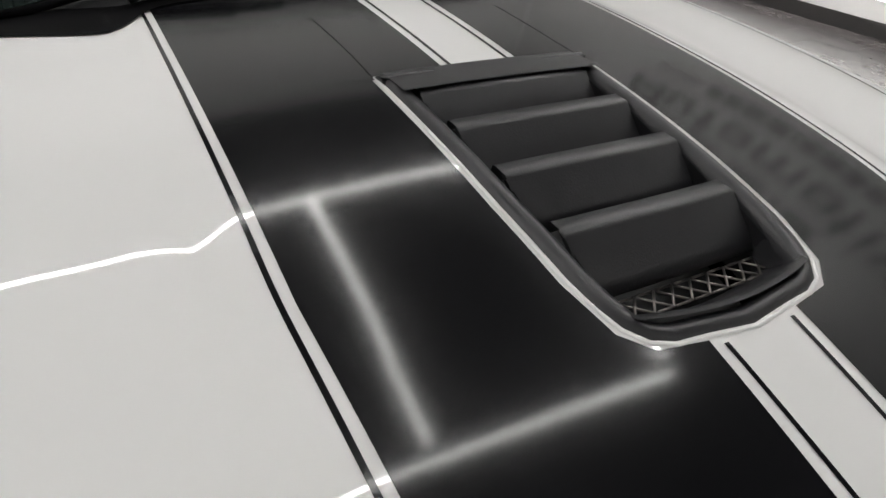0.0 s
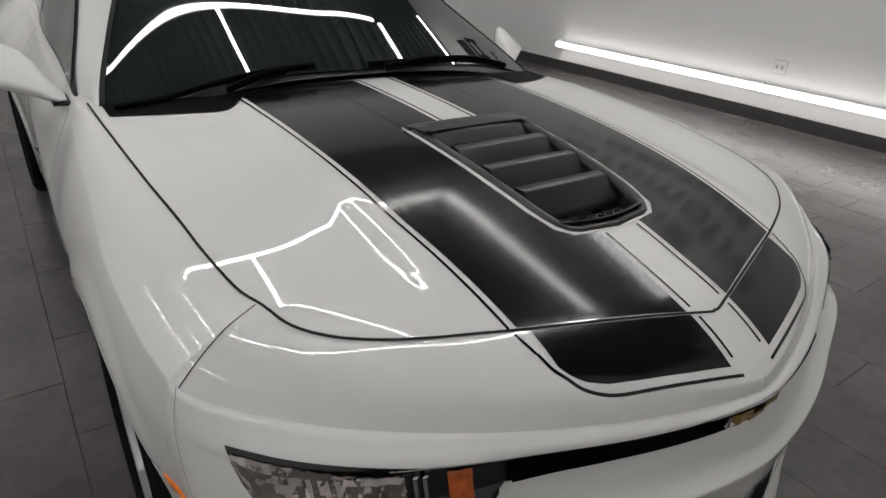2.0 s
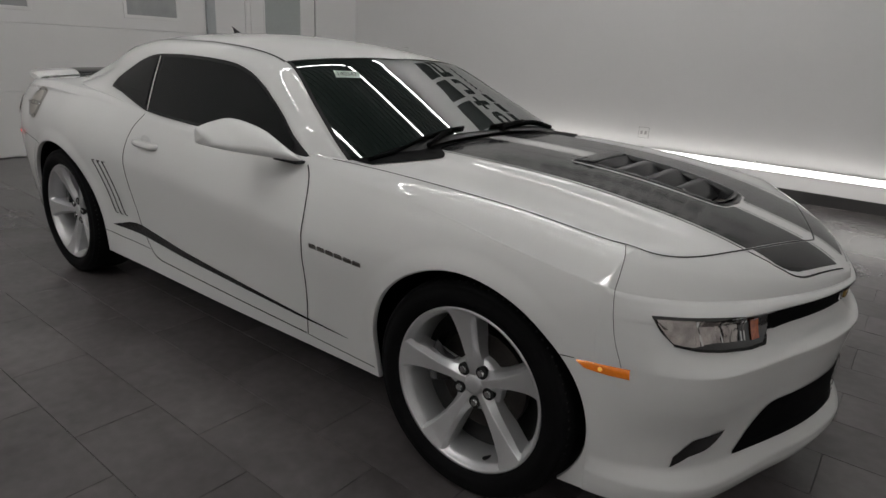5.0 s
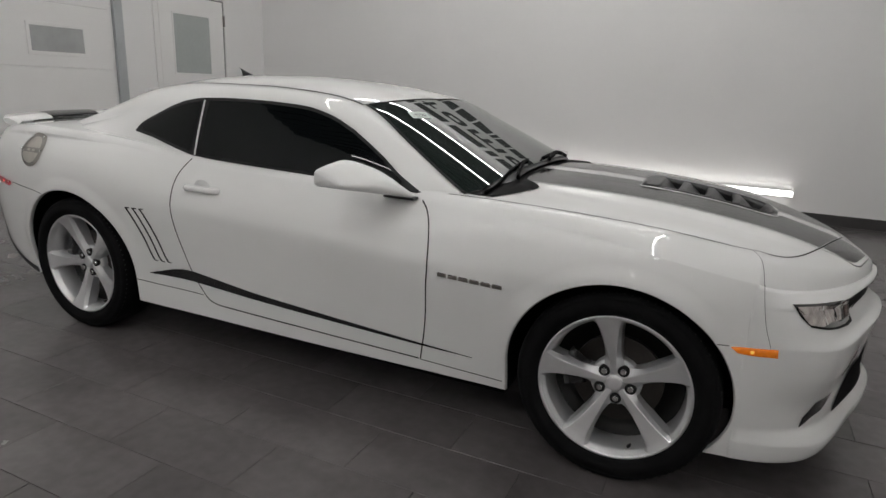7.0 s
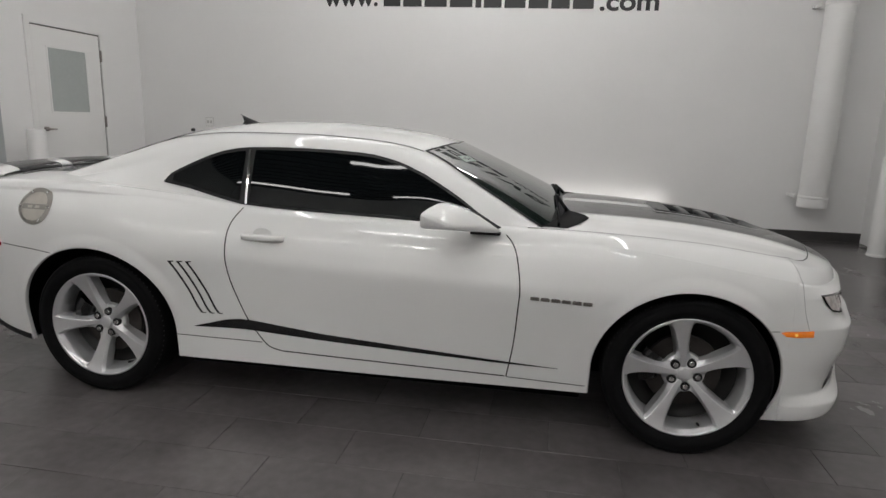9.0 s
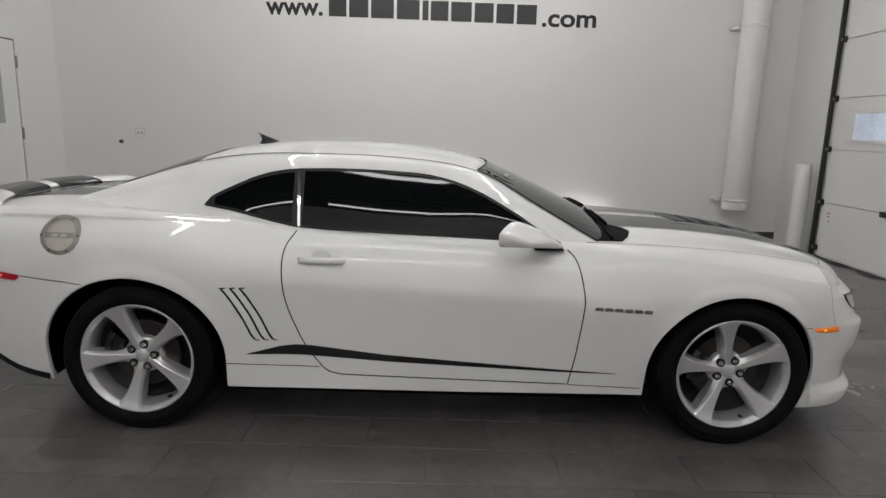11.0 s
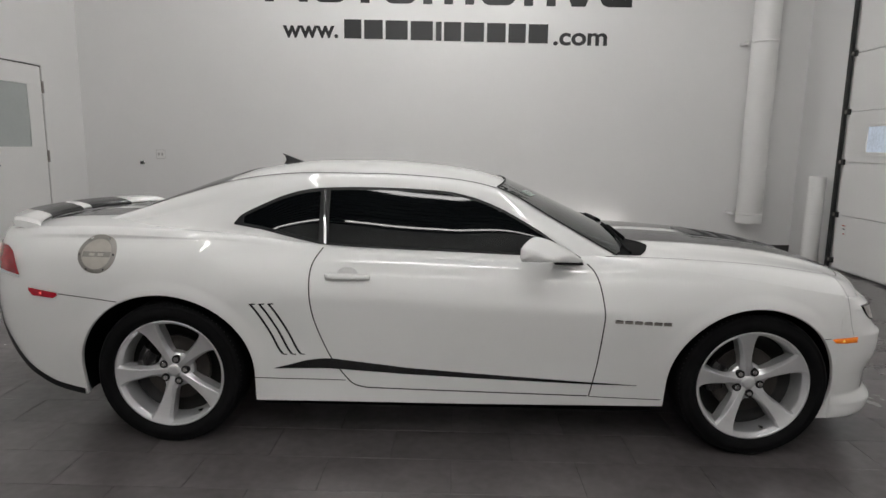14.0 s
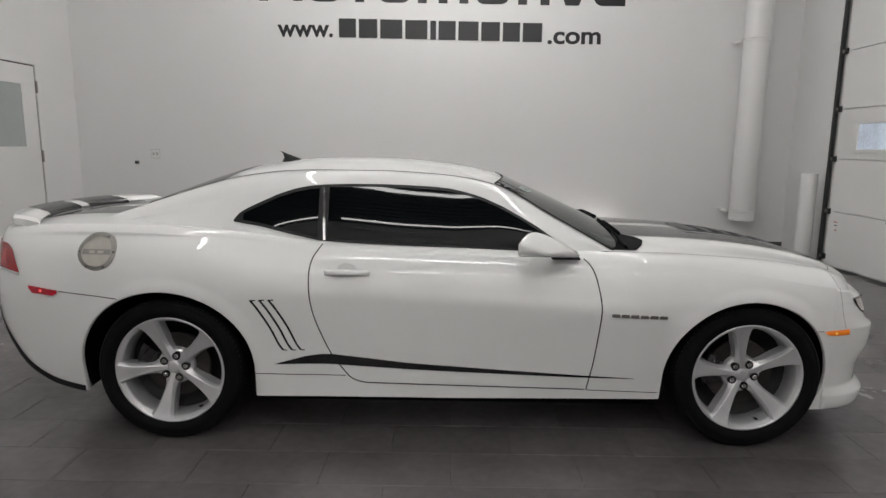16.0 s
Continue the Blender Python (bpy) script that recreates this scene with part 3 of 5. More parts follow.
def half_shell():
    """Columns of points, from the lower edge up the side and over the top to the middle, from tail to nose."""
    cols = []
    for x in stations():
        zb, ze = bottom_z(x), float(EDGE_Z(x)) - shoulder(x)[1]
        col = []
        for j in range(NV_SIDE):
            z = zb + (ze - zb) * j / NV_SIDE
            col.append((x, side_y(x, z), z))
        hw = half_width(x)
        r = shoulder(x)[0]
        for j in range(NV_TOP):
            t = j / (NV_TOP - 1)
            y = hw - r * (1 - math.cos(t / 0.25 * math.pi / 2)) if t < 0.25 else (hw - r) * (1 - (t - 0.25) / 0.75)
            col.append((x, y, top_z(x, y)))
        cols.append(col)
    rows = np.array(NOSE)
    vs = np.linspace(0, len(NOSE) - 1, NV_SIDE)
    ks = [curve_of(range(len(NOSE)), rows[:, k]) for k in range(5)]
    for th in np.linspace(math.pi / 2, 0, 46):
        col = []
        for v in vs:
            col.append(nose_point([float(k(v)) for k in ks], th))
        x, hw, _ = nose_point((0, 0, 0.85, YW_TOP, 1.4), th)
        r = max(shoulder(x)[0] * (1 - 0.65 * (x - X_WRAP) / 0.45), 0.012)
        r = min(r, hw)
        for j in range(NV_TOP):
            t = j / (NV_TOP - 1)
            y = hw - r * (1 - math.cos(t / 0.25 * math.pi / 2)) if t < 0.25 else (hw - r) * (1 - (t - 0.25) / 0.75)
            col.append((x, y, top_z(x, y)))
        cols.append(col)
    return cols


# greenhouse: belt, upper window line, roof rail, middle
GB = curve_of([-3.4, -3.2, -2.9, -2.6, -2.35, -2.1, -1.8, -1.4, -1.1, -0.85, -0.5], [0.70, 0.735, 0.755, 0.748, 0.762, 0.780, 0.793, 0.80, 0.808, 0.815, 0.815], 0.08)
GDY = curve_of([-3.4, -2.9, -2.6, -2.43, -2.26, -2.1, -1.95, -1.8, -1.65, -1.5, -1.4, -1.3, -1.13, -0.83, -0.5], [0.56, 0.60, 0.635, 0.648, 0.654, 0.656, 0.656, 0.656, 0.658, 0.663, 0.672, 0.688, 0.730, 0.802, 0.815], 0.03)
GDZ = curve_of([-3.4, -2.9, -2.6, -2.43, -2.26, -2.1, -1.85, -1.56, -1.41, -1.3, -1.13, -0.95, -0.83, -0.6], [1.03, 1.13, 1.20, 1.23, 1.257, 1.275, 1.281, 1.272, 1.252, 1.222, 1.14, 1.035, 0.955, 0.88], 0.03)
GRY = curve_of([-3.45, -3.27, -2.9, -2.6, -2.2, -1.85, -1.56, -1.25, -0.95, -0.663, -0.5], [0.48, 0.50, 0.52, 0.54, 0.56, 0.575, 0.58, 0.59, 0.69, 0.785, 0.81], 0.05)
GRZ = curve_of([-3.45, -3.27, -2.9, -2.6, -2.285, -2.11, -1.85, -1.56, -1.41, -1.25, -0.95, -0.663, -0.5], [1.04, 1.095, 1.21, 1.295, 1.334, 1.338, 1.338, 1.325, 1.31, 1.276, 1.118, 0.96, 0.875], 0.04)
GCZ = curve_of([-3.45, -3.25, -3.0, -2.75, -2.5, -2.2, -1.9, -1.6, -1.4, -1.27, -1.18, -1.1, -0.9, -0.66, -0.5], [1.05, 1.12, 1.215, 1.306, 1.366, 1.397, 1.400, 1.383, 1.359, 1.333, 1.307, 1.273, 1.185, 1.074, 0.996], 0.025)


def crown(x):
    """How full the roof and the windscreen are across."""
    return 2.2 + 0.6 * ease(-1.5, -1.1, x)


def house_section(x, n_side=18, n_top=30):
    yb, zb = float(GB(x)), top_z(x, float(GB(x))) - 0.03
    yd, zd, yr, zr, zc = float(GDY(x)), float(GDZ(x)), float(GRY(x)), float(GRZ(x)), float(GCZ(x))
    pts = []
    for j in range(n_side):
        t = j / n_side
        pts.append((x, yb + (yd - yb) * t + 0.005 * math.sin(math.pi * t), zb + (zd - zb) * t))
    for j in range(8):
        t = j / 8
        pts.append((x, yd + (yr - yd) * t, zd + (zr - zd) * t + 0.012 * math.sin(math.pi * t)))
    for j in range(n_top):
        t = j / (n_top - 1)
        y = yr * (1 - t)
        pts.append((x, y, zr + (zc - zr) * (1 - (1 - t) ** crown(x))))
    return pts


def house_side_y(x, z):
    p = np.array(house_section(x)[:26])
    return float(np.interp(z, p[:, 2], p[:, 1]))


def house_top_z(x, y):
    zr, zc, yr = float(GRZ(x)), float(GCZ(x)), float(GRY(x))
    t = min(abs(y) / yr, 1.0)
    return zr + (zc - zr) * (1 - t ** crown(x))


# ---- the car: body panels ----
car = empty("car", "white two-door sports coupe with black hood stripes, parked on the tiles", "car")


def mirrored(cols):
    """A whole surface from half columns: verts, faces, normals."""
    cols = np.array(cols)
    other = cols[:, ::-1][:, 1:].copy()
    other[:, :, 1] *= -1
    whole = np.concatenate([cols * (1, -1, 1), other * (1, -1, 1)], axis=1)
    nu, nv = whole.shape[:2]
    return whole.reshape(-1, 3), grid_faces(nu, nv, flip=True), nu, nv


def split(verts, faces, sort, pieces, parent, normal_at=None):
    """Splits a smooth surface into panels that keep its normals."""
    full = mesh_of("tmp", verts, faces)
    normals = [tuple(v.normal) for v in full.vertices]
    if normal_at:
        normals = [normal_at(v) or n for v, n in zip(verts, normals)]
    bpy.data.meshes.remove(full)
    sets = {}
    for f in faces:
        c = np.mean([verts[i] for i in f], axis=0)
        key = sort(c)
        if key:
            sets.setdefault(key, []).append(f)
    out = {}
    for key, fs in sets.items():
        used = sorted({i for f in fs for i in f})
        idx = {v: k for k, v in enumerate(used)}
        me = mesh_of(key[0], [verts[i] for i in used], [[idx[i] for i in f] for f in fs])
        me.normals_split_custom_set_from_vertices([normals[i] for i in used])
        out[key] = part(key[0], me, pieces.get(key[0], M_PAINT), parent)
    return out


def hood_front(y):
    """How far forward the hood reaches at a distance from the middle."""
    return float(np.interp(abs(y), [0, 0.02, 0.128, 0.242, 0.406, 0.539, 0.618, 0.676, 0.714, 0.735], [0.724, 0.722, 0.69, 0.655, 0.603, 0.552, 0.512, 0.472, 0.43, 0.375]))


def hood_side(x):
    return float(np.interp(x, [-0.75, -0.47, -0.12, 0.2, 0.32, 0.42], [0.80, 0.80, 0.79, 0.77, 0.755, 0.735]))


def vent_half(x):
    return float(np.interp(x, [-0.1, 0.1, 0.25, 0.37, 0.44, 0.47, 0.482], [0.187, 0.180, 0.174, 0.165, 0.148, 0.118, 0.0]))


def panel(c):
    x, y, z = c
    s = 1 if y > 0 else -1
    ay = abs(y)
    if x > 0.36 and (z < edge_top(min(x, 0.84)) - 0.02 or x > hood_front(ay)):
        return ("front_bumper", 0)
    if x > -0.52 and ay < hood_side(x) and z > 0.8:
        if -0.06 < x < 0.455 and ay < vent_half(x) - 0.018:
            return None
        return ("hood", 0)
    if x > -0.765 and z < 1.1:
        return ("fender", s)
    if x > -2.15 + 0.28 * max(0, 0.82 - z) and ay > 0.72:
        return ("door_panel", s)
    if ay < min(0.8, 0.70) and x > -3.0:
        return ("cowl", 0) if x > -1.0 else ("tray", 0)
    if ay < 0.68 and x < -3.0 and z > 0.95:
        return ("trunk_lid", 0)
    return ("quarter_panel", s)


V, F, NU, NVV = mirrored(half_shell())


def side_normal_at(v):
    """The side's own normal, so that the columns round the wheel openings shade evenly."""
    x, y, z = v
    if x > 0.392 or z > EDGE_Z(x) - shoulder(x)[1] - 0.012 or x < -3.8 or abs(y) < 0.6:
        return None
    e, s = 0.006, 1 if y > 0 else -1
    return tuple(-Vector(((side_y(x - e, z) - side_y(x + e, z)) / (2 * e), s, (side_y(x, z - e) - side_y(x, z + e)) / (2 * e))).normalized())


split(V, F, panel, {"cowl": M_TRIM, "tray": M_TRIM}, car, side_normal_at)
HV, HF, _, _ = mirrored([house_section(x) for x in np.linspace(-3.44, -0.56, 110)])
split(HV, HF, lambda c: ("dash_panel", 0) if c[0] > -0.9 and abs(c[1]) < GRY(c[0]) - 0.035 else ("roof", 0), {"dash_panel": M_TRIM}, car)


# ---- surface patches ----
def patch(rows, material, name, parent, label="", thick=0.0):
    """A grid of points as one part; rows of equal length. thick adds a rim that runs back by that vector's length."""
    rows = [[Vector(p) for p in r] for r in rows]
    nu, nv = len(rows), len(rows[0])
    vs = [p for r in rows for p in r]
    me = mesh_of(name, vs, grid_faces(nu, nv))
    return part(name, me, material, parent, label)


def side_rows(s, xs, lo, hi, off, surf, nz=8):
    """Points on a side surface between two curves of x."""
    out = []
    for x in xs:
        a, b = lo(x), hi(x)
        out.append([(x, s * (surf(x, a + (b - a) * k / (nz - 1)) + off), a + (b - a) * k / (nz - 1)) for k in range(nz)])
    return out if s > 0 else [r[::-1] for r in out]


def top_rows(xs, lo, hi, off, n=8, surf=None):
    surf = surf or top_z
    out = []
    for x in xs:
        a, b = lo(x), hi(x)
        out.append([(x, a + (b - a) * k / (n - 1), surf(x, a + (b - a) * k / (n - 1)) + off) for k in range(n)])
    return out


def lerp(xs, ys):
    return lambda x: float(np.interp(x, xs, ys))


def dense(pts, step=0.02):
    """A polyline refined by straight steps."""
    out = []
    for p, q in zip(pts, pts[1:]):
        p, q = np.array(p, float), np.array(q, float)
        n = max(1, int(np.linalg.norm(q - p) / step))
        out += [p + (q - p) * k / n for k in range(n)]
    return out + [np.array(pts[-1], float)]


def smooth_line(pts, n=60):
    """A Catmull-Rom curve through points."""
    p = [np.array(q, float) for q in pts]
    p = [2 * p[0] - p[1]] + p + [2 * p[-1] - p[-2]]
    out = []
    seg = max(2, n // (len(p) - 3))
    for i in range(1, len(p) - 2):
        for k in range(seg):
            t = k / seg
            out.append(0.5 * (2 * p[i] + (p[i + 1] - p[i - 1]) * t + (2 * p[i - 1] - 5 * p[i] + 4 * p[i + 1] - p[i + 2]) * t * t + (3 * p[i] - p[i - 1] - 3 * p[i + 1] + p[i + 2]) * t ** 3))
    return out + [p[-2]]


def ribbon(name, points, across, width, material, parent, label=""):
    """A thin band along points; across gives the direction of its width at each point."""
    rows = []
    for i, p in enumerate(points):
        p = Vector(p)
        t = (Vector(points[min(i + 1, len(points) - 1)]) - Vector(points[max(i - 1, 0)])).normalized()
        n = across(p)
        w = t.cross(n).normalized() * width / 2
        rows.append([p - w, p + w])
    return patch(rows, material, name, parent, label)


def side_normal(x, z, s, surf=None):
    surf = surf or side_y
    e = 0.01
    return Vector((-(surf(x + e, z) - surf(x - e, z)) / (2 * e) * 1.0, s, -(surf(x, z + e) - surf(x, z - e)) / (2 * e))).normalized() * 1.0


def side_seam(name, pts, s, width=0.006, off=0.0015, smooth=True, material=None, surf=None):
    surf = surf or side_y
    line = smooth_line(pts) if smooth else dense(pts)
    return ribbon(name, [(x, s * (surf(x, z) + off), z) for x, z in line], lambda p: side_normal(p.x, p.z, s, surf), width, material or M_SEAM, car)


def top_seam(name, pts, width=0.006, off=0.0015, smooth=True, material=None, surf=None):
    line = smooth_line(pts) if smooth else dense(pts)
    f = surf or top_z
    return ribbon(name, [(x, y, f(x, y) + off) for x, y in line], lambda p: top_normal(p.x, p.y), width, material or M_SEAM, car)


# the front as a function of the place across and the height
NROWS = np.array(NOSE)
NK = [curve_of(range(len(NOSE)), NROWS[:, k]) for k in range(5)]


def nose_at(th, v):
    return nose_point([float(k(v)) for k in NK], th)


NGRID = [(th, v, nose_at(th, v)) for th in np.linspace(0, math.pi / 2, 46) for v in np.linspace(0, len(NOSE) - 1, 61)]
NARR = np.array([[p[2][1], p[2][2]] for p in NGRID])


def nose_x(y, z):
    y = abs(y)
    i = int(np.argmin(((NARR - (y, z)) ** 2).sum(1)))
    th, v = NGRID[i][0], NGRID[i][1]
    for _ in range(6):
        p = nose_at(th, v)
        e = 1e-4
        a, b = nose_at(th + e, v), nose_at(th, v + e)
        j = np.array([[(a[1] - p[1]) / e, (b[1] - p[1]) / e], [(a[2] - p[2]) / e, (b[2] - p[2]) / e]])
        if abs(np.linalg.det(j)) < 1e-9:
            break
        d = np.linalg.solve(j, (y - p[1], z - p[2]))
        d = np.clip(d, -0.2, 0.2)
        th, v = min(max(th + d[0], 1e-3), math.pi / 2 - 1e-3), min(max(v + d[1], 0), len(NOSE) - 1.001)
    return nose_at(th, v)[0]


def nose_rows(s, ys, lo, hi, off, nz=7):
    out = []
    for y in ys:
        a, b = lo(y), hi(y)
        col = []
        for k in range(nz):
            z = a + (b - a) * k / (nz - 1)
            e = 0.01
            x = nose_x(y, z)
            n = Vector((1, -(nose_x(y + e, z) - nose_x(max(y - e, 0), z)) / (y + e - max(y - e, 0)), -(nose_x(y, z + e) - nose_x(y, z - e)) / (2 * e))).normalized()
            col.append((x + n.x * off, s * (y + n.y * off), z + n.z * off))
        out.append(col)
    return out if s > 0 else [r[::-1] for r in out]


# ---- seams of the panels ----
hood_line = [(x, hood_side(x)) for x in (-0.72, -0.47, -0.12, 0.1, 0.2, 0.32)] + [(hood_front(y), y) for y in (0.735, 0.714, 0.676, 0.618, 0.539, 0.406, 0.242, 0.128, 0.02, 0.0)]
for s in (-1, 1):
    top_seam("hood_gap", [(x, s * y) for x, y in hood_line], 0.0055)
    side_seam("door_gap", [(-2.105, 0.985), (-2.150, 0.912), (-2.160, 0.816), (-2.138, 0.650), (-2.065, 0.467), (-1.985, 0.355), (-1.94, 0.315), (-1.88, 0.300)], s, 0.006)
    side_seam("door_gap", [(-1.88, 0.300), (-1.4, 0.292), (-0.79, 0.278)], s, 0.006, smooth=False)
    side_seam("door_gap", [(-0.782, 0.278), (-0.756, 0.442), (-0.742, 0.62), (-0.738, 0.72), (-0.757, 0.838), (-0.782, 0.90), (-0.815, 0.935)], s, 0.006)
    side_seam("sill_gap", [(-2.44, 0.345), (-2.2, 0.338), (-1.985, 0.335)], s, 0.004)
    side_seam("sill_gap", [(-0.782, 0.275), (-0.6, 0.268), (-0.425, 0.262)], s, 0.004)
    side_seam("bumper_gap", [(-3.075, 0.727), (-3.251, 0.741), (-3.385, 0.752)], s, 0.004)
    side_seam("bumper_gap", [(0.309, 0.605), (0.346, 0.605)], s, 0.003, smooth=False)
    cr = [(0.375, 0.742), (0.398, 0.795), (0.410, 0.84), (0.416, 0.878)]
    top_seam("bumper_gap", [(x, s * y) for x, y in cr], 0.002)
    pts = [(0.417, 0.814), (0.424, 0.765), (0.440, 0.686), (0.466, 0.612)]
    ribbon("bumper_gap", [(x, s * (front_y(x, z) + 0.0015), z) for x, z in smooth_line(pts)], lambda p: Vector((0.2, s, 0)).normalized(), 0.0014, M_SEAM, car)

# ---- black stripes on hood and bumper ----
out_y = lerp([-0.56, -0.47, 0.0, 0.3, 0.6, 0.68], [0.455, 0.452, 0.440, 0.432, 0.405, 0.385])
in_y = lerp([-0.56, -0.1, 0.48, 0.82], [0.056, 0.053, 0.049, 0.046])


def stripe_front(y):
    return float(np.interp(y, [0.0, 0.05, 0.15, 0.25, 0.31, 0.345, 0.365, 0.38], [0.838, 0.825, 0.80, 0.772, 0.752, 0.733, 0.712, 0.682]))


def stripe_block(s, x0, x1, y_in, y_out, name, nx=40, ny=14, curved=False):
    rows = []
    for i in range(nx):
        t = i / (nx - 1)
        row = []
        for k in range(ny):
            u = k / (ny - 1)
            xe = x1
            if curved:
                yy = y_in(0.7) + (y_out(0.66) - y_in(0.7)) * u
                xe = stripe_front(yy)
            xa = x0 if not curved else x0(y_in(0.7) + (y_out(0.66) - y_in(0.7)) * u)
            x = xa + (xe - xa) * t
            y = y_in(x) + (y_out(x) - y_in(x)) * u
            row.append((x, s * y, top_z(x, y) + 0.0008))
        rows.append(row)
    if s < 0:
        rows = [r[::-1] for r in rows]
    return patch(rows, M_VINYL, name, car, "satin black vinyl stripe")


pin = 0.006
for s in (-1, 1):
    main_in = lambda x: max(in_y(x) + 0.016, (vent_half(x) + 0.004) if -0.085 < x < 0.482 else 0)
    main_out = lambda x: out_y(x) - 0.014
    stripe_block(s, -0.555, -0.0855, lambda x: in_y(x) + 0.016, main_out, "hood_stripe", 24)
    stripe_block(s, -0.0855, 0.478, main_in, main_out, "hood_stripe", 60)
    xh = lambda y: hood_front(y) - 0.004
    rows = []
    for i in range(24):
        t = i / 23
        row = []
        for k in range(14):
            u = k / 13
            yg = main_in(0.6) + (main_out(0.6) - main_in(0.6)) * u
            x = 0.478 + (xh(yg) - 0.478) * t
            y = main_in(0.49 + 1e-3) + (main_out(x) - main_in(0.49)) * u
            row.append((x, s * y, top_z(x, y) + 0.0008))
        rows.append(row if s > 0 else row[::-1])
    patch(rows, M_VINYL, "hood_stripe", car, "satin black vinyl stripe")
    rows = []
    for i in range(20):
        t = i / 19
        row = []
        for k in range(30):
            u = k / 29
            y = 0.062 + (0.372 - 0.062) * u
            xa, xe = hood_front(y) + 0.004, stripe_front(y) - 0.012
            x = xa + max(xe - xa, 0.002) * t
            yy = min(y, main_out(x) + 0.004)
            row.append((x, s * yy, top_z(x, yy) + 0.0008))
        rows.append(row if s > 0 else row[::-1])
    patch(rows, M_VINYL, "bumper_stripe", car, "satin black vinyl stripe")
    for a, b in ((-0.555, 0.600), (0.612, 0.655)):
        top_seam("pin_stripe", [(x, s * out_y(x)) for x in np.linspace(a, b, 12)], pin, 0.0008, material=M_VINYL)
    for a, b in ((-0.555, -0.09), (0.486, 0.700), (0.722, 0.80)):
        top_seam("pin_stripe", [(x, s * in_y(x)) for x in np.linspace(a, b, 8)], pin, 0.0008, material=M_VINYL)
    top_seam("pin_stripe", [(0.655, s * 0.390)] + [(stripe_front(y) + 0.002, s * y) for y in (0.383, 0.37, 0.35, 0.31, 0.25, 0.15, 0.046)], pin, 0.0008, material=M_VINYL)

    top_seam("vinyl_edge", [(-0.088, s * 0.186), (-0.20, s * 0.186), (-0.36, s * 0.19)], 0.0016, 0.0014, material=M_SEAM)

# ---- hood vent ----
outline = [(x, vent_half(x)) for x in np.linspace(-0.085, 0.37, 12)] + [(0.41, 0.157), (0.44, 0.146), (0.462, 0.127), (0.474, 0.10), (0.478, 0.06), (0.486, 0.0)]
loop = outline + [(x, -y) for x, y in outline[-2::-1]]
vent = part("vent", mesh_of("vent", [(x, y, top_z(x, y) - 0.085) for x, y in ((-0.08, -0.17), (-0.08, 0.17), (0.47, 0.10), (0.47, -0.10))], [(0, 3, 2, 1)]), M_DARK, car, "black plastic hood vent with four louvres and wire mesh")


def rim_rows(path, profile):
    rows = []
    for i, (x, y) in enumerate(path):
        a, b = path[(i - 1) % len(path)], path[(i + 1) % len(path)]
        t = Vector((b[0] - a[0], b[1] - a[1], 0)).normalized()
        n = Vector((-t.y, t.x, 0))
        c = Vector((0.2, 0, 0)) - Vector((x, y, 0))
        if n.dot(c) < 0:
            n = -n
        z = top_z(x, y)
        rows.append([Vector((x, y, z + h)) + n * d for d, h in profile])
    return rows


def closed(rows, material, name, parent, label=""):
    nv = len(rows[0])
    return part(name, mesh_of(name, [p for r in rows for p in r], grid_faces(len(rows), nv, close_u=True)), material, parent, label)


closed(rim_rows(loop, [(0.001, 0.0012), (0.0025, 0.003), (0.005, 0.003), (0.007, 0.001)]), M_PAINT, "outline", vent, "thin white outline")
closed(rim_rows(loop, [(0.007, 0.001), (0.010, 0.006), (0.016, 0.009), (0.024, 0.009), (0.030, 0.005), (0.034, -0.012), (0.038, -0.08)]), M_LOUVRE, "frame", vent)
rows = []
for x in np.linspace(-0.082, -0.005, 8):
    h = 0.007 + 0.008 * (x + 0.082) / 0.08
    rows.append([(x, y, top_z(x, y) + h) for y in np.linspace(-0.172, 0.172, 9)])
patch(rows, M_LOUVRE, "louvre", vent)
for x0 in (-0.03, 0.075, 0.185, 0.295):
    half = vent_half(x0 + 0.06) - 0.036
    rows = []
    prof = [(0.0, -0.012), (0.0, 0.000), (0.004, 0.004), (0.030, 0.0035), (0.034, 0.0), (0.055, -0.018), (0.072, -0.034), (0.086, -0.052), (0.082, -0.056), (0.03, -0.02)]
    for y in np.linspace(-half, half, 15):
        bow = -0.012 * (1 - (y / half) ** 2) + 0.012
        rows.append([(x0 + dx - 0.006 * (y / half) ** 2, y, top_z(x0, 0) + 0.004 + dz - (0.004 * (y / half) ** 2)) for dx, dz in prof])
    patch(rows, M_LOUVRE, "louvre", vent)
    for sy in (-1, 1):
        part("louvre_cheek", mesh_of("cheek", [(x0 + 0.01, sy * (half - 0.002), top_z(x0, 0) - 0.0), (x0 + 0.1, sy * (half - 0.002), top_z(x0, 0) - 0.06), (x0 + 0.1, sy * (half - 0.002), top_z(x0 + 0.1, 0) - 0.012)], [(0, 1, 2)], False), M_TRIM, vent)
rows = []
for y in np.linspace(-0.128, 0.128, 15):
    f = 0.448 - 0.018 * (abs(y) / 0.128) ** 2
    rows.append([(f - 0.04, y, 0.872), (f - 0.025, y, 0.889), (f, y, top_z(f, y) + 0.006), (f + 0.01, y, top_z(f, y) + 0.008)])
patch(rows, M_LOUVRE, "front_lip", vent)
wire = []
for k in range(9):
    y0 = -0.12 + k * 0.028
    wire += [((0.378, y0, 0.884), (0.410, y0 + 0.028, 0.886)), ((0.378, y0 + 0.028, 0.884), (0.410, y0, 0.886)), ((0.410, y0 + 0.004, 0.886), (0.410, y0 + 0.024, 0.886)), ((0.378, y0 + 0.004, 0.884), (0.378, y0 + 0.024, 0.884))]
bm = bmesh.new()
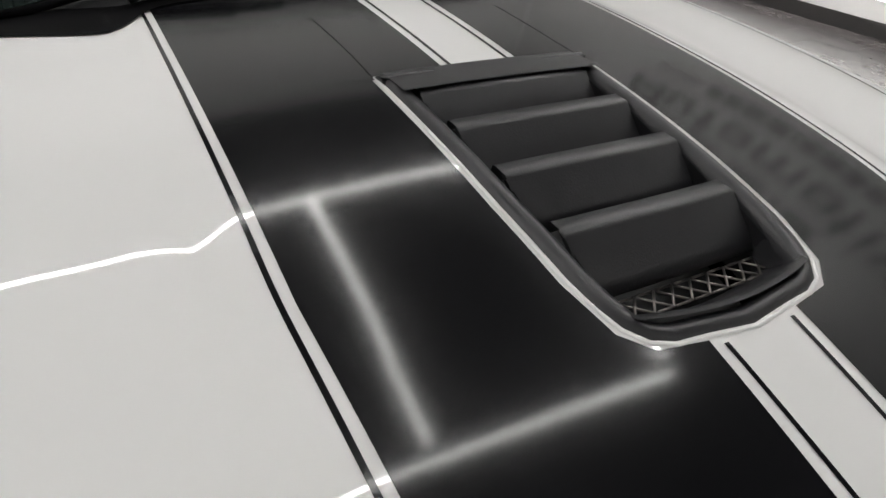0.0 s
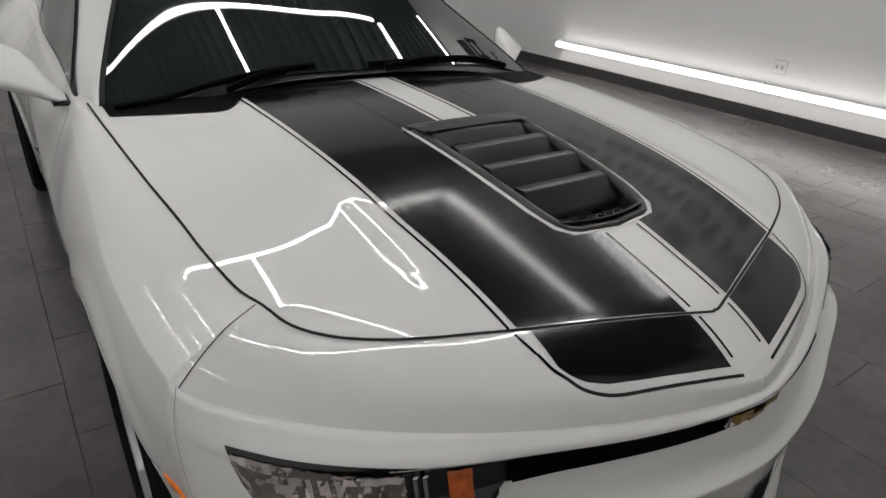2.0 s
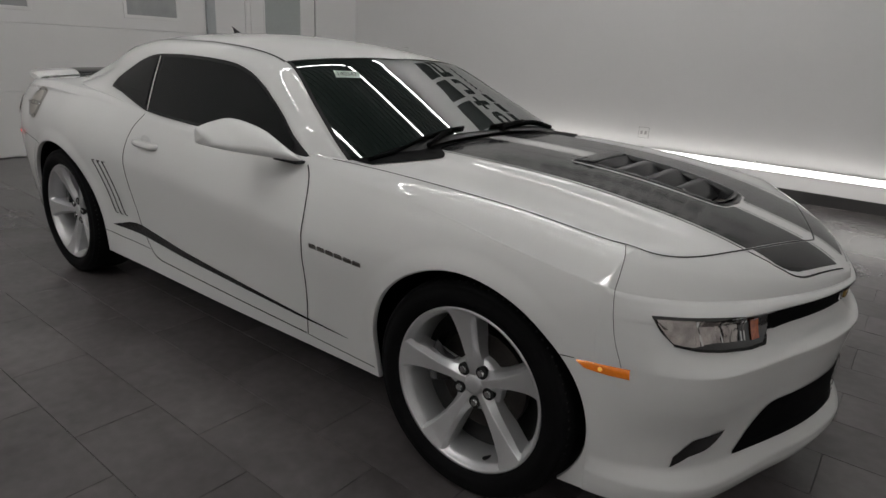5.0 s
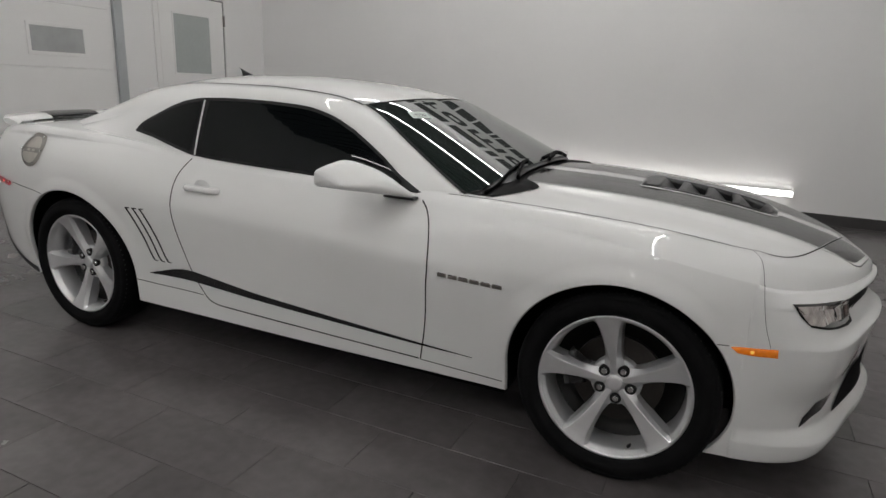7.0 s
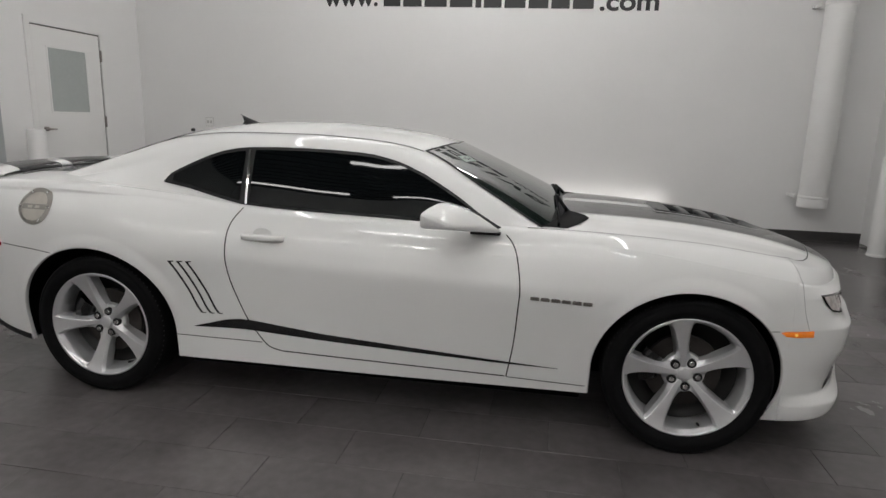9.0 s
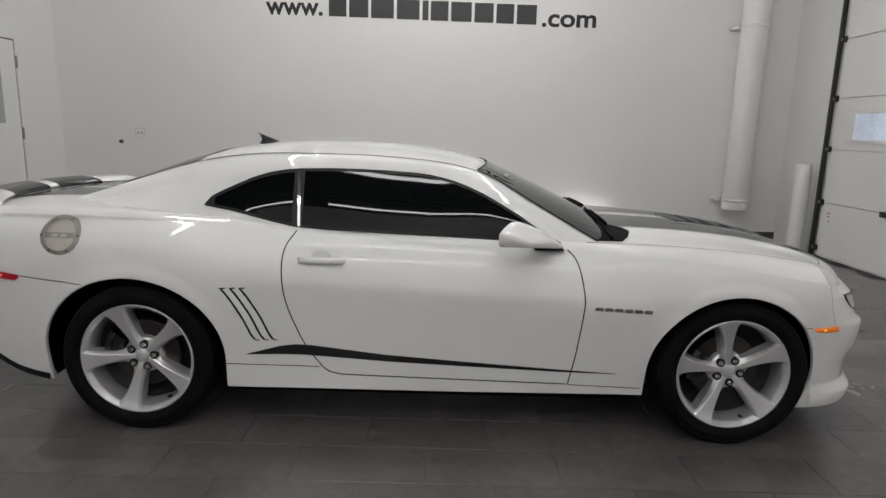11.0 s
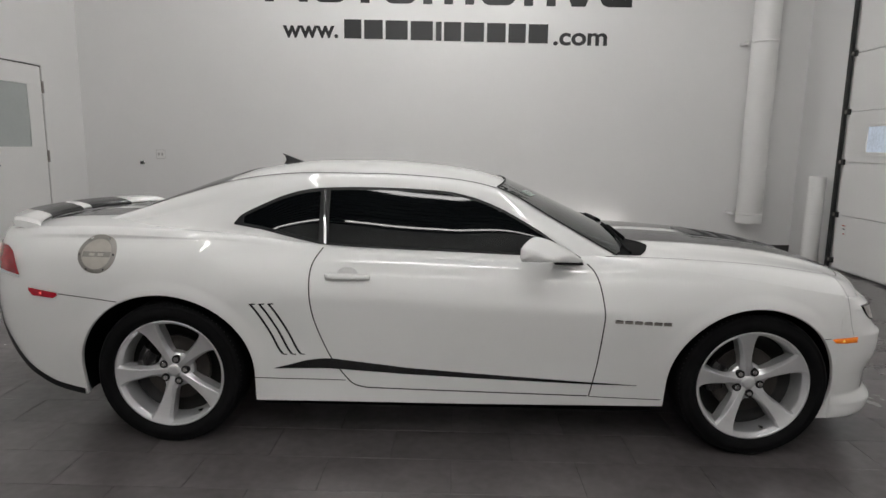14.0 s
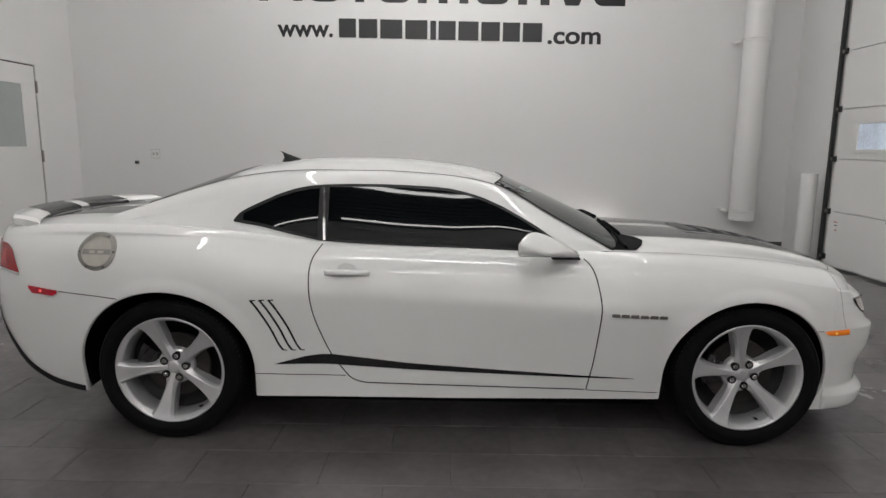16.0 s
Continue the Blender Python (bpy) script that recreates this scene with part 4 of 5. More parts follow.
for a, b in wire:
    t = rod(a, b, 0.0016, n=6)
    me = bpy.data.meshes.new("w")
    t.to_mesh(me)
    t.free()
    bm.from_mesh(me)
    bpy.data.meshes.remove(me)
part("wire_mesh", bm, M_STEEL, vent, "grey wire mesh")

# ---- cowl and windscreen ----
hood_rear = lerp([0, 0.20, 0.40, 0.43, 0.455, 0.48, 0.51, 0.54, 0.60, 0.68, 0.79], [-0.565, -0.555, -0.532, -0.518, -0.488, -0.457, -0.438, -0.441, -0.462, -0.490, -0.552])
rows = []
for y in np.linspace(-0.775, 0.775, 90):
    a, b = hood_rear(abs(y)), -0.80
    rows.append([(a + (b - a) * k / 9, y, top_z(a + (b - a) * k / 9, y) + 0.003) for k in range(10)])
patch(rows, M_COWL, "cowl_cover", car, "black plastic cowl below the windscreen")
ws_top = lerp([0, 0.3, 0.45, 0.6], [-1.165, -1.18, -1.205, -1.25])
rows = []
for u in np.linspace(-1, 1, 61):
    row = []
    for k in range(30):
        t = k / 29
        xb, xt = -0.575 - 0.06 * u * u, ws_top(abs(u) * 0.58)
        x = xb + (xt - xb) * t
        y = u * (float(GRY(x)) - 0.012)
        row.append((x, y, house_top_z(x, y) + 0.005))
    rows.append(row)
screen = patch(rows, M_SCREEN, "windscreen", car, "dark laminated windscreen reflecting the lamps")
CORN = [np.array(p) for p in ((-1.055, -0.480), (-1.018, -0.372), (-1.064, -0.345), (-1.102, -0.455))]


def on_sticker(u, v, off):
    """A point of the sticker on the windscreen; u along it, v up."""
    x, y = (CORN[0] * (1 - u) + CORN[1] * u) * (1 - v) + (CORN[3] * (1 - u) + CORN[2] * u) * v
    return x, y, house_top_z(x, y) + off


sticker = patch([[on_sticker(u, v, 0.007) for v in (0, 0.5, 1)][::-1] for u in np.linspace(0, 1, 6)], shader("sticker", (0.50, 0.60, 0.54), 0.4, vary=0.06, scale=30), "inspection_sticker", screen, "pale green sticker with a handwritten number")
cu = bpy.data.curves.new("number", "FONT")
cu.body, cu.size = "140347", 1.0
tmp = new("tmp", cu)
bpy.context.view_layer.update()
me = bpy.data.meshes.new_from_object(tmp.evaluated_get(bpy.context.evaluated_depsgraph_get()))
bpy.data.objects.remove(tmp)
co = np.array([v.co[:] for v in me.vertices])
lo, hi = co.min(0), co.max(0)
for v in me.vertices:
    v.co = on_sticker(0.12 + 0.76 * (v.co.x - lo[0]) / (hi[0] - lo[0]), 0.18 + 0.62 * (v.co.y - lo[1]) / (hi[1] - lo[1]), 0.0085)
part("number", me, M_BLACK, screen, "handwritten black number")
rows = []
for u in np.linspace(-1, 1, 41):
    row = []
    for k in range(20):
        x = -3.25 + (0.62 - 0.05 * u * u) * k / 19
        y = u * (float(GRY(x)) - 0.03)
        row.append((x, y, house_top_z(x, y) + 0.004))
    rows.append(row)
patch(rows, M_GLASS, "rear_window", car, "dark rear window")
for s in (-1, 1):
    pts = []
    for x in np.linspace(-2.75, -1.25, 40):
        y = float(GRY(x)) - 0.004
        pts.append((x, s * y, house_top_z(x, y) + 0.003))
    ribbon("roof_moulding", pts, lambda p: Vector((0, 0.3 * s, 1)).normalized(), 0.012, M_TRIM, car)

seal = [(ws_top(abs(y)) + 0.002, y) for y in np.linspace(-0.57, 0.57, 40)]
ribbon("screen_seal", [(x, y, house_top_z(x, y) + 0.0065) for x, y in seal], lambda p: Vector((0.4, 0, 1)).normalized(), 0.009, M_SEAM, car)
for s in (-1, 1):
    line = [(x, float(GRY(x)) - 0.012) for x in np.linspace(-1.245, -0.64, 30)]
    ribbon("screen_seal", [(x, s * y, house_top_z(x, y) + 0.0065) for x, y in line], lambda p: Vector((0.3, 0.4 * s, 1)).normalized(), 0.016, M_SEAM, car)

# ---- side windows ----
dlo_top = lerp([-2.57, -2.543, -2.50, -2.428, -2.343, -2.258, -2.18, -2.117, -1.977, -1.837, -1.696, -1.555, -1.48, -1.414, -1.35, -1.30, -1.214, -1.127, -1.039, -0.95, -0.835], [1.092, 1.127, 1.152, 1.186, 1.224, 1.251, 1.266, 1.272, 1.277, 1.277, 1.274, 1.267, 1.26, 1.247, 1.231, 1.214, 1.178, 1.132, 1.082, 1.022, 0.958])
dlo_bot = lerp([-2.57, -2.424, -2.235, -2.126, -1.962, -1.687, -1.411, -1.162, -0.835], [1.084, 1.062, 1.020, 0.999, 0.989, 0.980, 0.973, 0.966, 0.955])


def house_y(x, z):
    return house_side_y(x, z)


for s in (-1, 1):
    trim = patch(side_rows(s, np.linspace(-2.57, -0.835, 120), dlo_bot, dlo_top, 0.005, house_y, 12), M_TRIM, "window_trim", car, "black window surround")
    ins = 0.017
    patch(side_rows(s, np.linspace(-2.52, -2.135, 40), lambda x: dlo_bot(x) + ins, lambda x: max(dlo_top(x) - ins, dlo_bot(x) + ins + 0.002), 0.009, house_y, 12), M_GLASS, "quarter_window", trim, "dark tinted quarter window")
    patch(side_rows(s, np.linspace(-2.085, -0.93, 90), lambda x: dlo_bot(x) + 0.014, lambda x: max(dlo_top(x) - 0.014, dlo_bot(x) + 0.016), 0.009, house_y, 12), M_GLASS, "door_window", trim, "dark tinted door window")
    patch(side_rows(s, np.linspace(-0.0065, 0.0065, 3), lambda x: 1.003, lambda x: 1.262, 0.011, lambda x, z: house_y(-2.106 + x - (z - 1.13) * 0.05, z), 10), M_CHROME, "pillar_strip", trim).location.x = -2.106
for ob in [o for o in bpy.data.objects if o.name.startswith("pillar_strip")]:
    for v in ob.data.vertices:
        v.co.x -= (v.co.z - 1.13) * 0.06

# ---- wipers ----
for pts, arm in (([(-0.585, -0.755), (-0.585, -0.60), (-0.595, -0.40), (-0.60, -0.18)], [(-0.548, -0.47), (-0.562, -0.42), (-0.592, -0.28)]), ([(-0.585, 0.0), (-0.60, 0.25), (-0.62, 0.45), (-0.62, 0.62)], [(-0.56, 0.05), (-0.585, 0.18), (-0.60, 0.3)])):
    f = lambda x, y: max(top_z(x, y) + 0.009, house_top_z(x, y) + 0.013 if x < -0.5 else 0)
    vs, fs = [], []
    for line, r, dz in ((pts, 0.0055, 0.0), (arm, 0.008, 0.005)):
        q = [Vector((x, y, f(x, y) + dz)) for x, y in smooth_line(line, 16)]
        n0 = len(vs)
        for i, c in enumerate(q):
            t = (q[min(i + 1, len(q) - 1)] - q[max(i - 1, 0)]).normalized()
            u = t.cross(Vector((0, 0, 1))).normalized()
            v = u.cross(t)
            vs += [c + u * (r * math.cos(a)) + v * (1.4 * r * math.sin(a)) for a in np.linspace(0, 2 * math.pi, 8, endpoint=False)]
        for i in range(len(q) - 1):
            fs += [(n0 + i * 8 + k, n0 + i * 8 + (k + 1) % 8, n0 + i * 8 + 8 + (k + 1) % 8, n0 + i * 8 + 8 + k) for k in range(8)]
        fs += [tuple(n0 + k for k in range(8))[::-1], tuple(n0 + (len(q) - 1) * 8 + k for k in range(8))]
    part("wiper", mesh_of("wiper", vs, fs), M_COWL, car, "black windscreen wiper")

# ---- mirrors, handles, side details ----
for s in (-1, 1):
    ts = [0, 0.12, 0.3, 0.55, 0.8, 0.93, 0.98, 1.0]
    m_x, m_l, m_z, m_h, m_y = (curve_of(ts, v, 0.02) for v in ([-0.905, -0.945, -1.025, -1.10, -1.142, -1.158, -1.162, -1.160], [0.055, 0.105, 0.155, 0.178, 0.165, 0.145, 0.13, 0.115], [0.944, 0.944, 0.951, 0.963, 0.975, 0.983, 0.988, 0.991], [0.022, 0.046, 0.100, 0.118, 0.092, 0.070, 0.060, 0.052], [0.835, 0.858, 0.902, 0.965, 1.028, 1.060, 1.071, 1.075]))
    sec = [(0.03, 0.0), (0.0, 0.05), (-0.01, 0.45), (0.01, 0.88), (0.035, 0.96), (0.09, 1.0), (0.16, 1.0), (0.30, 0.94), (0.55, 0.76), (0.80, 0.50), (0.96, 0.30), (0.995, 0.22), (0.985, 0.14), (0.93, 0.04), (0.88, 0.01), (0.5, 0.0), (0.2, 0.0), (0.03, 0.0)]
    rows = [[(m_x(t) + a * m_l(t), s * m_y(t), m_z(t) + b * m_h(t)) for a, b in sec][::-1] for t in np.linspace(0, 1, 30)]
    rows.append([(m_x(1) + m_l(1) * 0.5, s * 1.076, m_z(1) + 0.5 * m_h(1))] * len(sec))
    mir = patch(rows if s < 0 else [r[::-1] for r in rows], M_PAINT, "mirror", car, "white door mirror housing")
    part("mirror_base", boxes((-0.975, -0.838, min(s * 0.825, s * 0.872), max(s * 0.825, s * 0.872), 0.934, 0.9445), bevel=0.004), M_TRIM, mir)
    patch([[(m_x(t) - 0.0035, s * m_y(t), m_z(t) + b * m_h(t)) for b in (0.16, 0.5, 0.8)][:: 1 if s < 0 else -1] for t in np.linspace(0.3, 0.94, 10)], M_CHROME, "mirror_glass", mir)
    hr = []
    for x in np.linspace(-2.088, -1.862, 20):
        k = (x + 1.975) / 0.113
        bow = 0.034 * math.sqrt(max(1 - abs(k) ** 4, 0.0))
        y = side_y(x, 0.856)
        hr.append([(x, s * (y + 0.002), 0.842), (x, s * (y + bow * 0.8), 0.844), (x, s * (y + bow), 0.852), (x, s * (y + bow), 0.862), (x, s * (y + bow * 0.8), 0.869), (x, s * (y + 0.001), 0.870)])
    handle = patch(hr if s > 0 else [r[::-1] for r in hr], M_PAINT, "door_handle", car, "white door handle")
    # the cup is a flat disc; its shade is put in as a darker white
    vs = [(-1.975 + 0.05 * math.cos(a), s * (side_y(-1.975, 0.862) + 0.003), 0.868 + 0.034 * math.sin(a)) for a in np.linspace(0, 2 * math.pi, 24, endpoint=False)]
    part("handle_cup", mesh_of("cup", vs, [tuple(range(24))] if s < 0 else [tuple(range(24))[::-1]], False), shader("cup_shade_white", (0.70, 0.70, 0.695), 0.3, coat=0.6), handle)
    for dx in (0.0, 0.043, 0.086):
        side_seam("side_gill", [(-2.434 + dx, 0.724), (-2.399 + dx, 0.672), (-2.350 + dx, 0.585), (-2.312 + dx, 0.50), (-2.291 + dx, 0.468)], s, 0.010, 0.002)
        side_seam("side_gill", [(-2.440 + dx, 0.724), (-2.412 + dx, 0.725)], s, 0.006, 0.002, smooth=False)
        side_seam("side_gill", [(-2.291 + dx, 0.467), (-2.271 + dx, 0.466)], s, 0.005, 0.002, smooth=False)
    bt = lerp([-2.335, -2.177, -2.10, -2.04, -1.68, -0.84, -0.55], [0.3945, 0.436, 0.446, 0.445, 0.408, 0.357, 0.3405])
    bb = lerp([-2.335, -2.2, -2.06, -1.68, -0.84, -0.55], [0.3925, 0.394, 0.394, 0.374, 0.344, 0.3385])
    patch(side_rows(s, np.linspace(-2.335, -0.55, 80), bb, bt, 0.0025, side_y, 5), M_GLOSS, "side_graphic", car, "gloss black tapered graphic")
    for k in range(6):
        x = -0.690 + k * 0.0455
        patch(side_rows(s, np.linspace(x, x + 0.038, 4), lambda q: 0.670 - (q + 0.69) * 0.03, lambda q: 0.686 - (q + 0.69) * 0.03, 0.004, side_y, 3), M_STEEL, "badge_bar", car)
        patch(side_rows(s, np.linspace(x + 0.004, x + 0.034, 3), lambda q: 0.683 - (q + 0.69) * 0.03, lambda q: 0.687 - (q + 0.69) * 0.03, 0.0055, side_y, 3), M_CHROME, "badge_edge", car)

# fuel door on the near side
fx, fz = -3.18, 0.950


def disc_rows(r0, r1, off0, off1, n=48):
    out = []
    for a in np.linspace(0, 2 * math.pi, n + 1):
        row = []
        for k in range(4):
            t = k / 3
            r = r0 + (r1 - r0) * t
            x, z = fx + 1.09 * r * math.cos(a), fz + r * math.sin(a)
            row.append((x, -(side_y(x, z) + off0 + (off1 - off0) * t), z))
        out.append(row)
    return out


M_FUEL = shader("brushed_aluminium", (0.56, 0.53, 0.48), 0.35, metal=0.35, vary=0.08, scale=30)
M_FUELR = shader("brushed_ring", (0.34, 0.325, 0.30), 0.42, metal=0.35, vary=0.1, scale=30)
fuel = patch(disc_rows(0.0005, 0.072, 0.004, 0.004), M_FUEL, "fuel_door", car, "round brushed aluminium fuel door")
patch(disc_rows(0.068, 0.089, 0.009, 0.003), M_FUELR, "ring", fuel)
patch(side_rows(-1, np.linspace(fx - 0.07, fx + 0.07, 6), lambda x: fz - 0.012, lambda x: fz + 0.012, 0.007, side_y, 4), M_FUELR, "bar", fuel)
for a in np.linspace(0, 2 * math.pi, 6, endpoint=False):
    x, z = fx + 0.086 * math.cos(a), fz + 0.079 * math.sin(a)
    part("bolt", rod((x, -side_y(x, z) - 0.005, z), (x, -side_y(x, z) - 0.012, z), 0.005, n=10), M_CHROME, fuel)
for k in (-1, 1):
    patch(side_rows(-1, np.linspace(fx + k * 0.022 - 0.014, fx + k * 0.022 + 0.014, 3), lambda x: fz - 0.006, lambda x: fz + 0.006, 0.0085, side_y, 3), M_FUEL, "badge_bar", fuel)

# ---- lamps of the car ----
M_AMBER = shader("amber_lens", (0.62, 0.14, 0.005), 0.12, coat=0.8, vary=0.25, scale=40)
M_AMBER.node_tree.nodes["Principled BSDF"].inputs["Emission Color"].default_value = (1.0, 0.28, 0.02, 1)
M_AMBER.node_tree.nodes["Principled BSDF"].inputs["Emission Strength"].default_value = 0.24
M_SIGNAL_LENS = shader("signal_lens", (0.62, 0.13, 0.025), 0.15, coat=0.9, vary=0.4, scale=60)
M_RED = shader("red_lens", (0.34, 0.008, 0.014), 0.12, coat=0.4, vary=0.3, scale=40)
M_REDL = shader("red_marker", (0.32, 0.005, 0.016), 0.12, coat=0.5, vary=0.3, scale=60)
M_REDL.node_tree.nodes["Principled BSDF"].inputs["Emission Color"].default_value = (1.0, 0.02, 0.06, 1)
M_REDL.node_tree.nodes["Principled BSDF"].inputs["Emission Strength"].default_value = 0.06
# chrome whose strong colour variation paints in bright and dark reflections
M_REFL = shader("lamp_reflector", (0.50, 0.45, 0.43), 0.10, metal=0.95, coat=1.0, vary=0.5, scale=30, bump=0.5, bump_scale=40)
M_BULB = glow("marker_bulb", (1.0, 0.45, 0.08), 0.9)
M_RBULB = glow("red_bulb", (1.0, 0.10, 0.10), 1.0)
M_GOLD = shader("gold_badge", (0.55, 0.36, 0.12), 0.25, metal=0.7, vary=0.2, scale=50)


for s in (-1, 1):
    q = [(0.352, 0.603), (0.38, 0.606), (0.41, 0.607), (0.44, 0.609), (0.474, 0.611), (0.488, 0.611)]
    ql = [(0.374, 0.580), (0.388, 0.579), (0.41, 0.577), (0.44, 0.577), (0.476, 0.579), (0.490, 0.579)]
    rows = []
    for a, b in zip(q, ql):
        ya, yb = front_y(*a), front_y(*b)
        rows.append([(b[0], s * (yb - 0.002), b[1]), (b[0], s * (yb + 0.003), b[1] + 0.003), (a[0], s * (ya + 0.003), a[1] - 0.003), (a[0], s * (ya - 0.002), a[1])])
    mk = patch(rows if s > 0 else [r[::-1] for r in rows], M_AMBER, "side_marker", car, "glowing amber side marker")
    part("bulb", rod((0.415, s * (front_y(0.415, 0.593) - 0.002), 0.592), (0.415, s * (front_y(0.415, 0.593) + 0.0045), 0.592), 0.006, n=12), M_BULB, mk)
    rm = patch(side_rows(s, np.linspace(-3.545, -3.385, 8), lerp([-3.545, -3.525, -3.40, -3.385], [0.762, 0.738, 0.730, 0.744]), lerp([-3.545, -3.385], [0.776, 0.758]), 0.009, side_y, 4), M_REDL, "rear_marker", car, "glowing red side marker")
    part("bulb", rod((-3.475, s * (side_y(-3.475, 0.75) + 0.004), 0.752), (-3.475, s * (side_y(-3.475, 0.75) + 0.011), 0.752), 0.006, n=12), M_RBULB, rm)
    patch(side_rows(s, np.linspace(-3.84, -3.60, 24), lerp([-3.84, -3.72, -3.60], [0.862, 0.848, 0.832]), lerp([-3.84, -3.70, -3.655, -3.60], [0.975, 0.965, 0.94, 0.835]), 0.007, side_y, 8), M_RED, "tail_lamp", car, "dark red tail lamp")
    patch(side_rows(s, np.linspace(-3.84, -3.60, 16), lerp([-3.84, -3.72, -3.60], [0.848, 0.836, 0.820]), lerp([-3.84, -3.72, -3.60], [0.860, 0.847, 0.831]), 0.008, side_y, 3), M_CHROME, "tail_lamp_edge", car)
    # headlamp
    l_top = lerp([0.485, 0.60, 0.845], [0.727, 0.735, 0.755])
    l_bot = lerp([0.485, 0.495, 0.522, 0.60, 0.70, 0.78, 0.826, 0.838, 0.845], [0.672, 0.662, 0.640, 0.643, 0.657, 0.673, 0.688, 0.715, 0.752])
    hl = patch(nose_rows(s, list(np.linspace(0.487, 0.82, 30)) + list(np.linspace(0.824, 0.8445, 8)), l_bot, l_top, 0.003, 10), M_GLOSS, "headlamp", car, "clear headlamp with chrome reflectors")
    ledge = lambda y: l_bot(y) + 0.022 - 0.019 * ease(0.72, 0.81, y)
    patch(nose_rows(s, np.linspace(0.540, 0.578, 8), lambda y: l_bot(y) + 0.016, lambda y: l_top(y) - 0.004, 0.006, 6), M_SIGNAL_LENS, "turn_signal", hl, "orange turn signal lens")
    rr = random.Random(7)
    for ya, yb in ((0.640, 0.700), (0.704, 0.765), (0.768, 0.842)):
        ny, nz = 10, 6
        out = []
        for row in nose_rows(s, np.linspace(ya, yb, ny), ledge, lambda y: l_top(y) - 0.007, 0.006, nz):
            d = rr.uniform(-0.001, 0.004)
            out.append([Vector(p) + Vector((d + rr.uniform(-0.0015, 0.0015) + 0.0012 * (2 - abs(k - 2)), 0, 0)) for k, p in enumerate(row)])
        part("reflector", mesh_of("reflector", [p for row in out for p in row], grid_faces(ny, nz), False), M_REFL, hl, "faceted chrome reflector")
    for y in (0.612, 0.626, 0.702, 0.766):
        patch(nose_rows(s, np.linspace(y - 0.003, y + 0.003, 3), ledge, lambda q: l_top(q) - 0.008, 0.007, 4), M_CHROME, "fin", hl)
    patch(nose_rows(s, np.linspace(0.50, 0.826, 24), lambda y: l_bot(y) - 0.004, lambda y: l_bot(y) + 0.003, 0.0045, 3), M_SEAM, "lamp_gap", hl)
    # lower openings
    f_b = lerp([0.645, 0.66, 0.69, 0.737, 0.80], [0.409, 0.378, 0.356, 0.343, 0.287])
    f_t = lerp([0.645, 0.737, 0.773, 0.80], [0.412, 0.398, 0.347, 0.289])
    patch(nose_rows(s, np.linspace(0.647, 0.772, 16), f_b, f_t, 0.003, 6), M_GLOSS, "brake_duct", car, "black duct opening in the bumper")

g_t, g_b = lerp([0, 0.1, 0.5], [0.732, 0.730, 0.724]), lerp([0, 0.5], [0.658, 0.668])
lg_t, lg_b = lerp([0, 0.465, 0.50, 0.592], [0.450, 0.452, 0.436, 0.316]), lerp([0, 0.44, 0.592], [0.304, 0.308, 0.312])
for s in (-1, 1):
    gr = patch(nose_rows(s, np.linspace(0.0005, 0.487, 26), g_b, g_t, 0.003, 8), M_COWL, "grille", car, "black slotted grille")
    for z0 in (0.668, 0.692, 0.714):
        patch(nose_rows(s, np.linspace(0.0005, 0.48, 20), lambda y: z0, lambda y: z0 + 0.006, 0.010, 4), M_COWL, "grille_bar", gr)
    lo = patch(nose_rows(s, np.linspace(0.0005, 0.588, 26), lg_b, lg_t, 0.003, 8), M_COWL, "lower_grille", car, "black lower grille")
    for z0 in (0.335, 0.365, 0.395, 0.425):
        patch(nose_rows(s, np.linspace(0.0005, 0.575 - (z0 - 0.31) * 0.8, 20), lambda y: z0, lambda y: z0 + 0.008, 0.010, 4), M_COWL, "grille_bar", lo)
bx = nose_x(0.0, 0.695)
emb = part("emblem", boxes((bx + 0.004, bx + 0.022, -0.068, 0.068, 0.681, 0.705), (bx + 0.004, bx + 0.022, -0.026, 0.026, 0.672, 0.713), bevel=0.004), M_GOLD, car, "plain gold and chrome badge on the grille")
part("emblem_rim", boxes((bx + 0.002, bx + 0.014, -0.082, 0.082, 0.674, 0.711), (bx + 0.002, bx + 0.014, -0.036, 0.036, 0.664, 0.721), bevel=0.004), M_CHROME, emb)

# ---- roof antenna, spoiler, rear ----
rows = []
for t in np.linspace(0, 1, 16):
    x = -2.365 - 0.145 * t
    h = 0.072 * t ** 1.15
    w = 0.003 + 0.022 * (1 - t) ** 0.7 * (t + 0.2)
    z0 = house_top_z(x, 0) - 0.004
    bow = 0.020 * t ** 4
    rows.append([(x, -w, z0), (x + bow, -w * 0.7, z0 + h * 0.4), (x + bow * 0.6, -w * 0.4, z0 + h * 0.75), (x - 0.006 * t, 0, z0 + h), (x + bow * 0.6, w * 0.4, z0 + h * 0.75), (x + bow, w * 0.7, z0 + h * 0.4), (x, w, z0)])
patch([r[::-1] for r in rows], M_TRIM, "antenna", car, "black shark-fin antenna")


def wing(y):
    """Leading edge, chord and height of the spoiler at a place across the car."""
    k = abs(y) / 0.72
    return -3.745 + 0.19 * k ** 2.4, 0.122 + 0.012 * k, 1.092 - 0.013 * k ** 2 - 0.3 * max(0.0, k - 0.96)


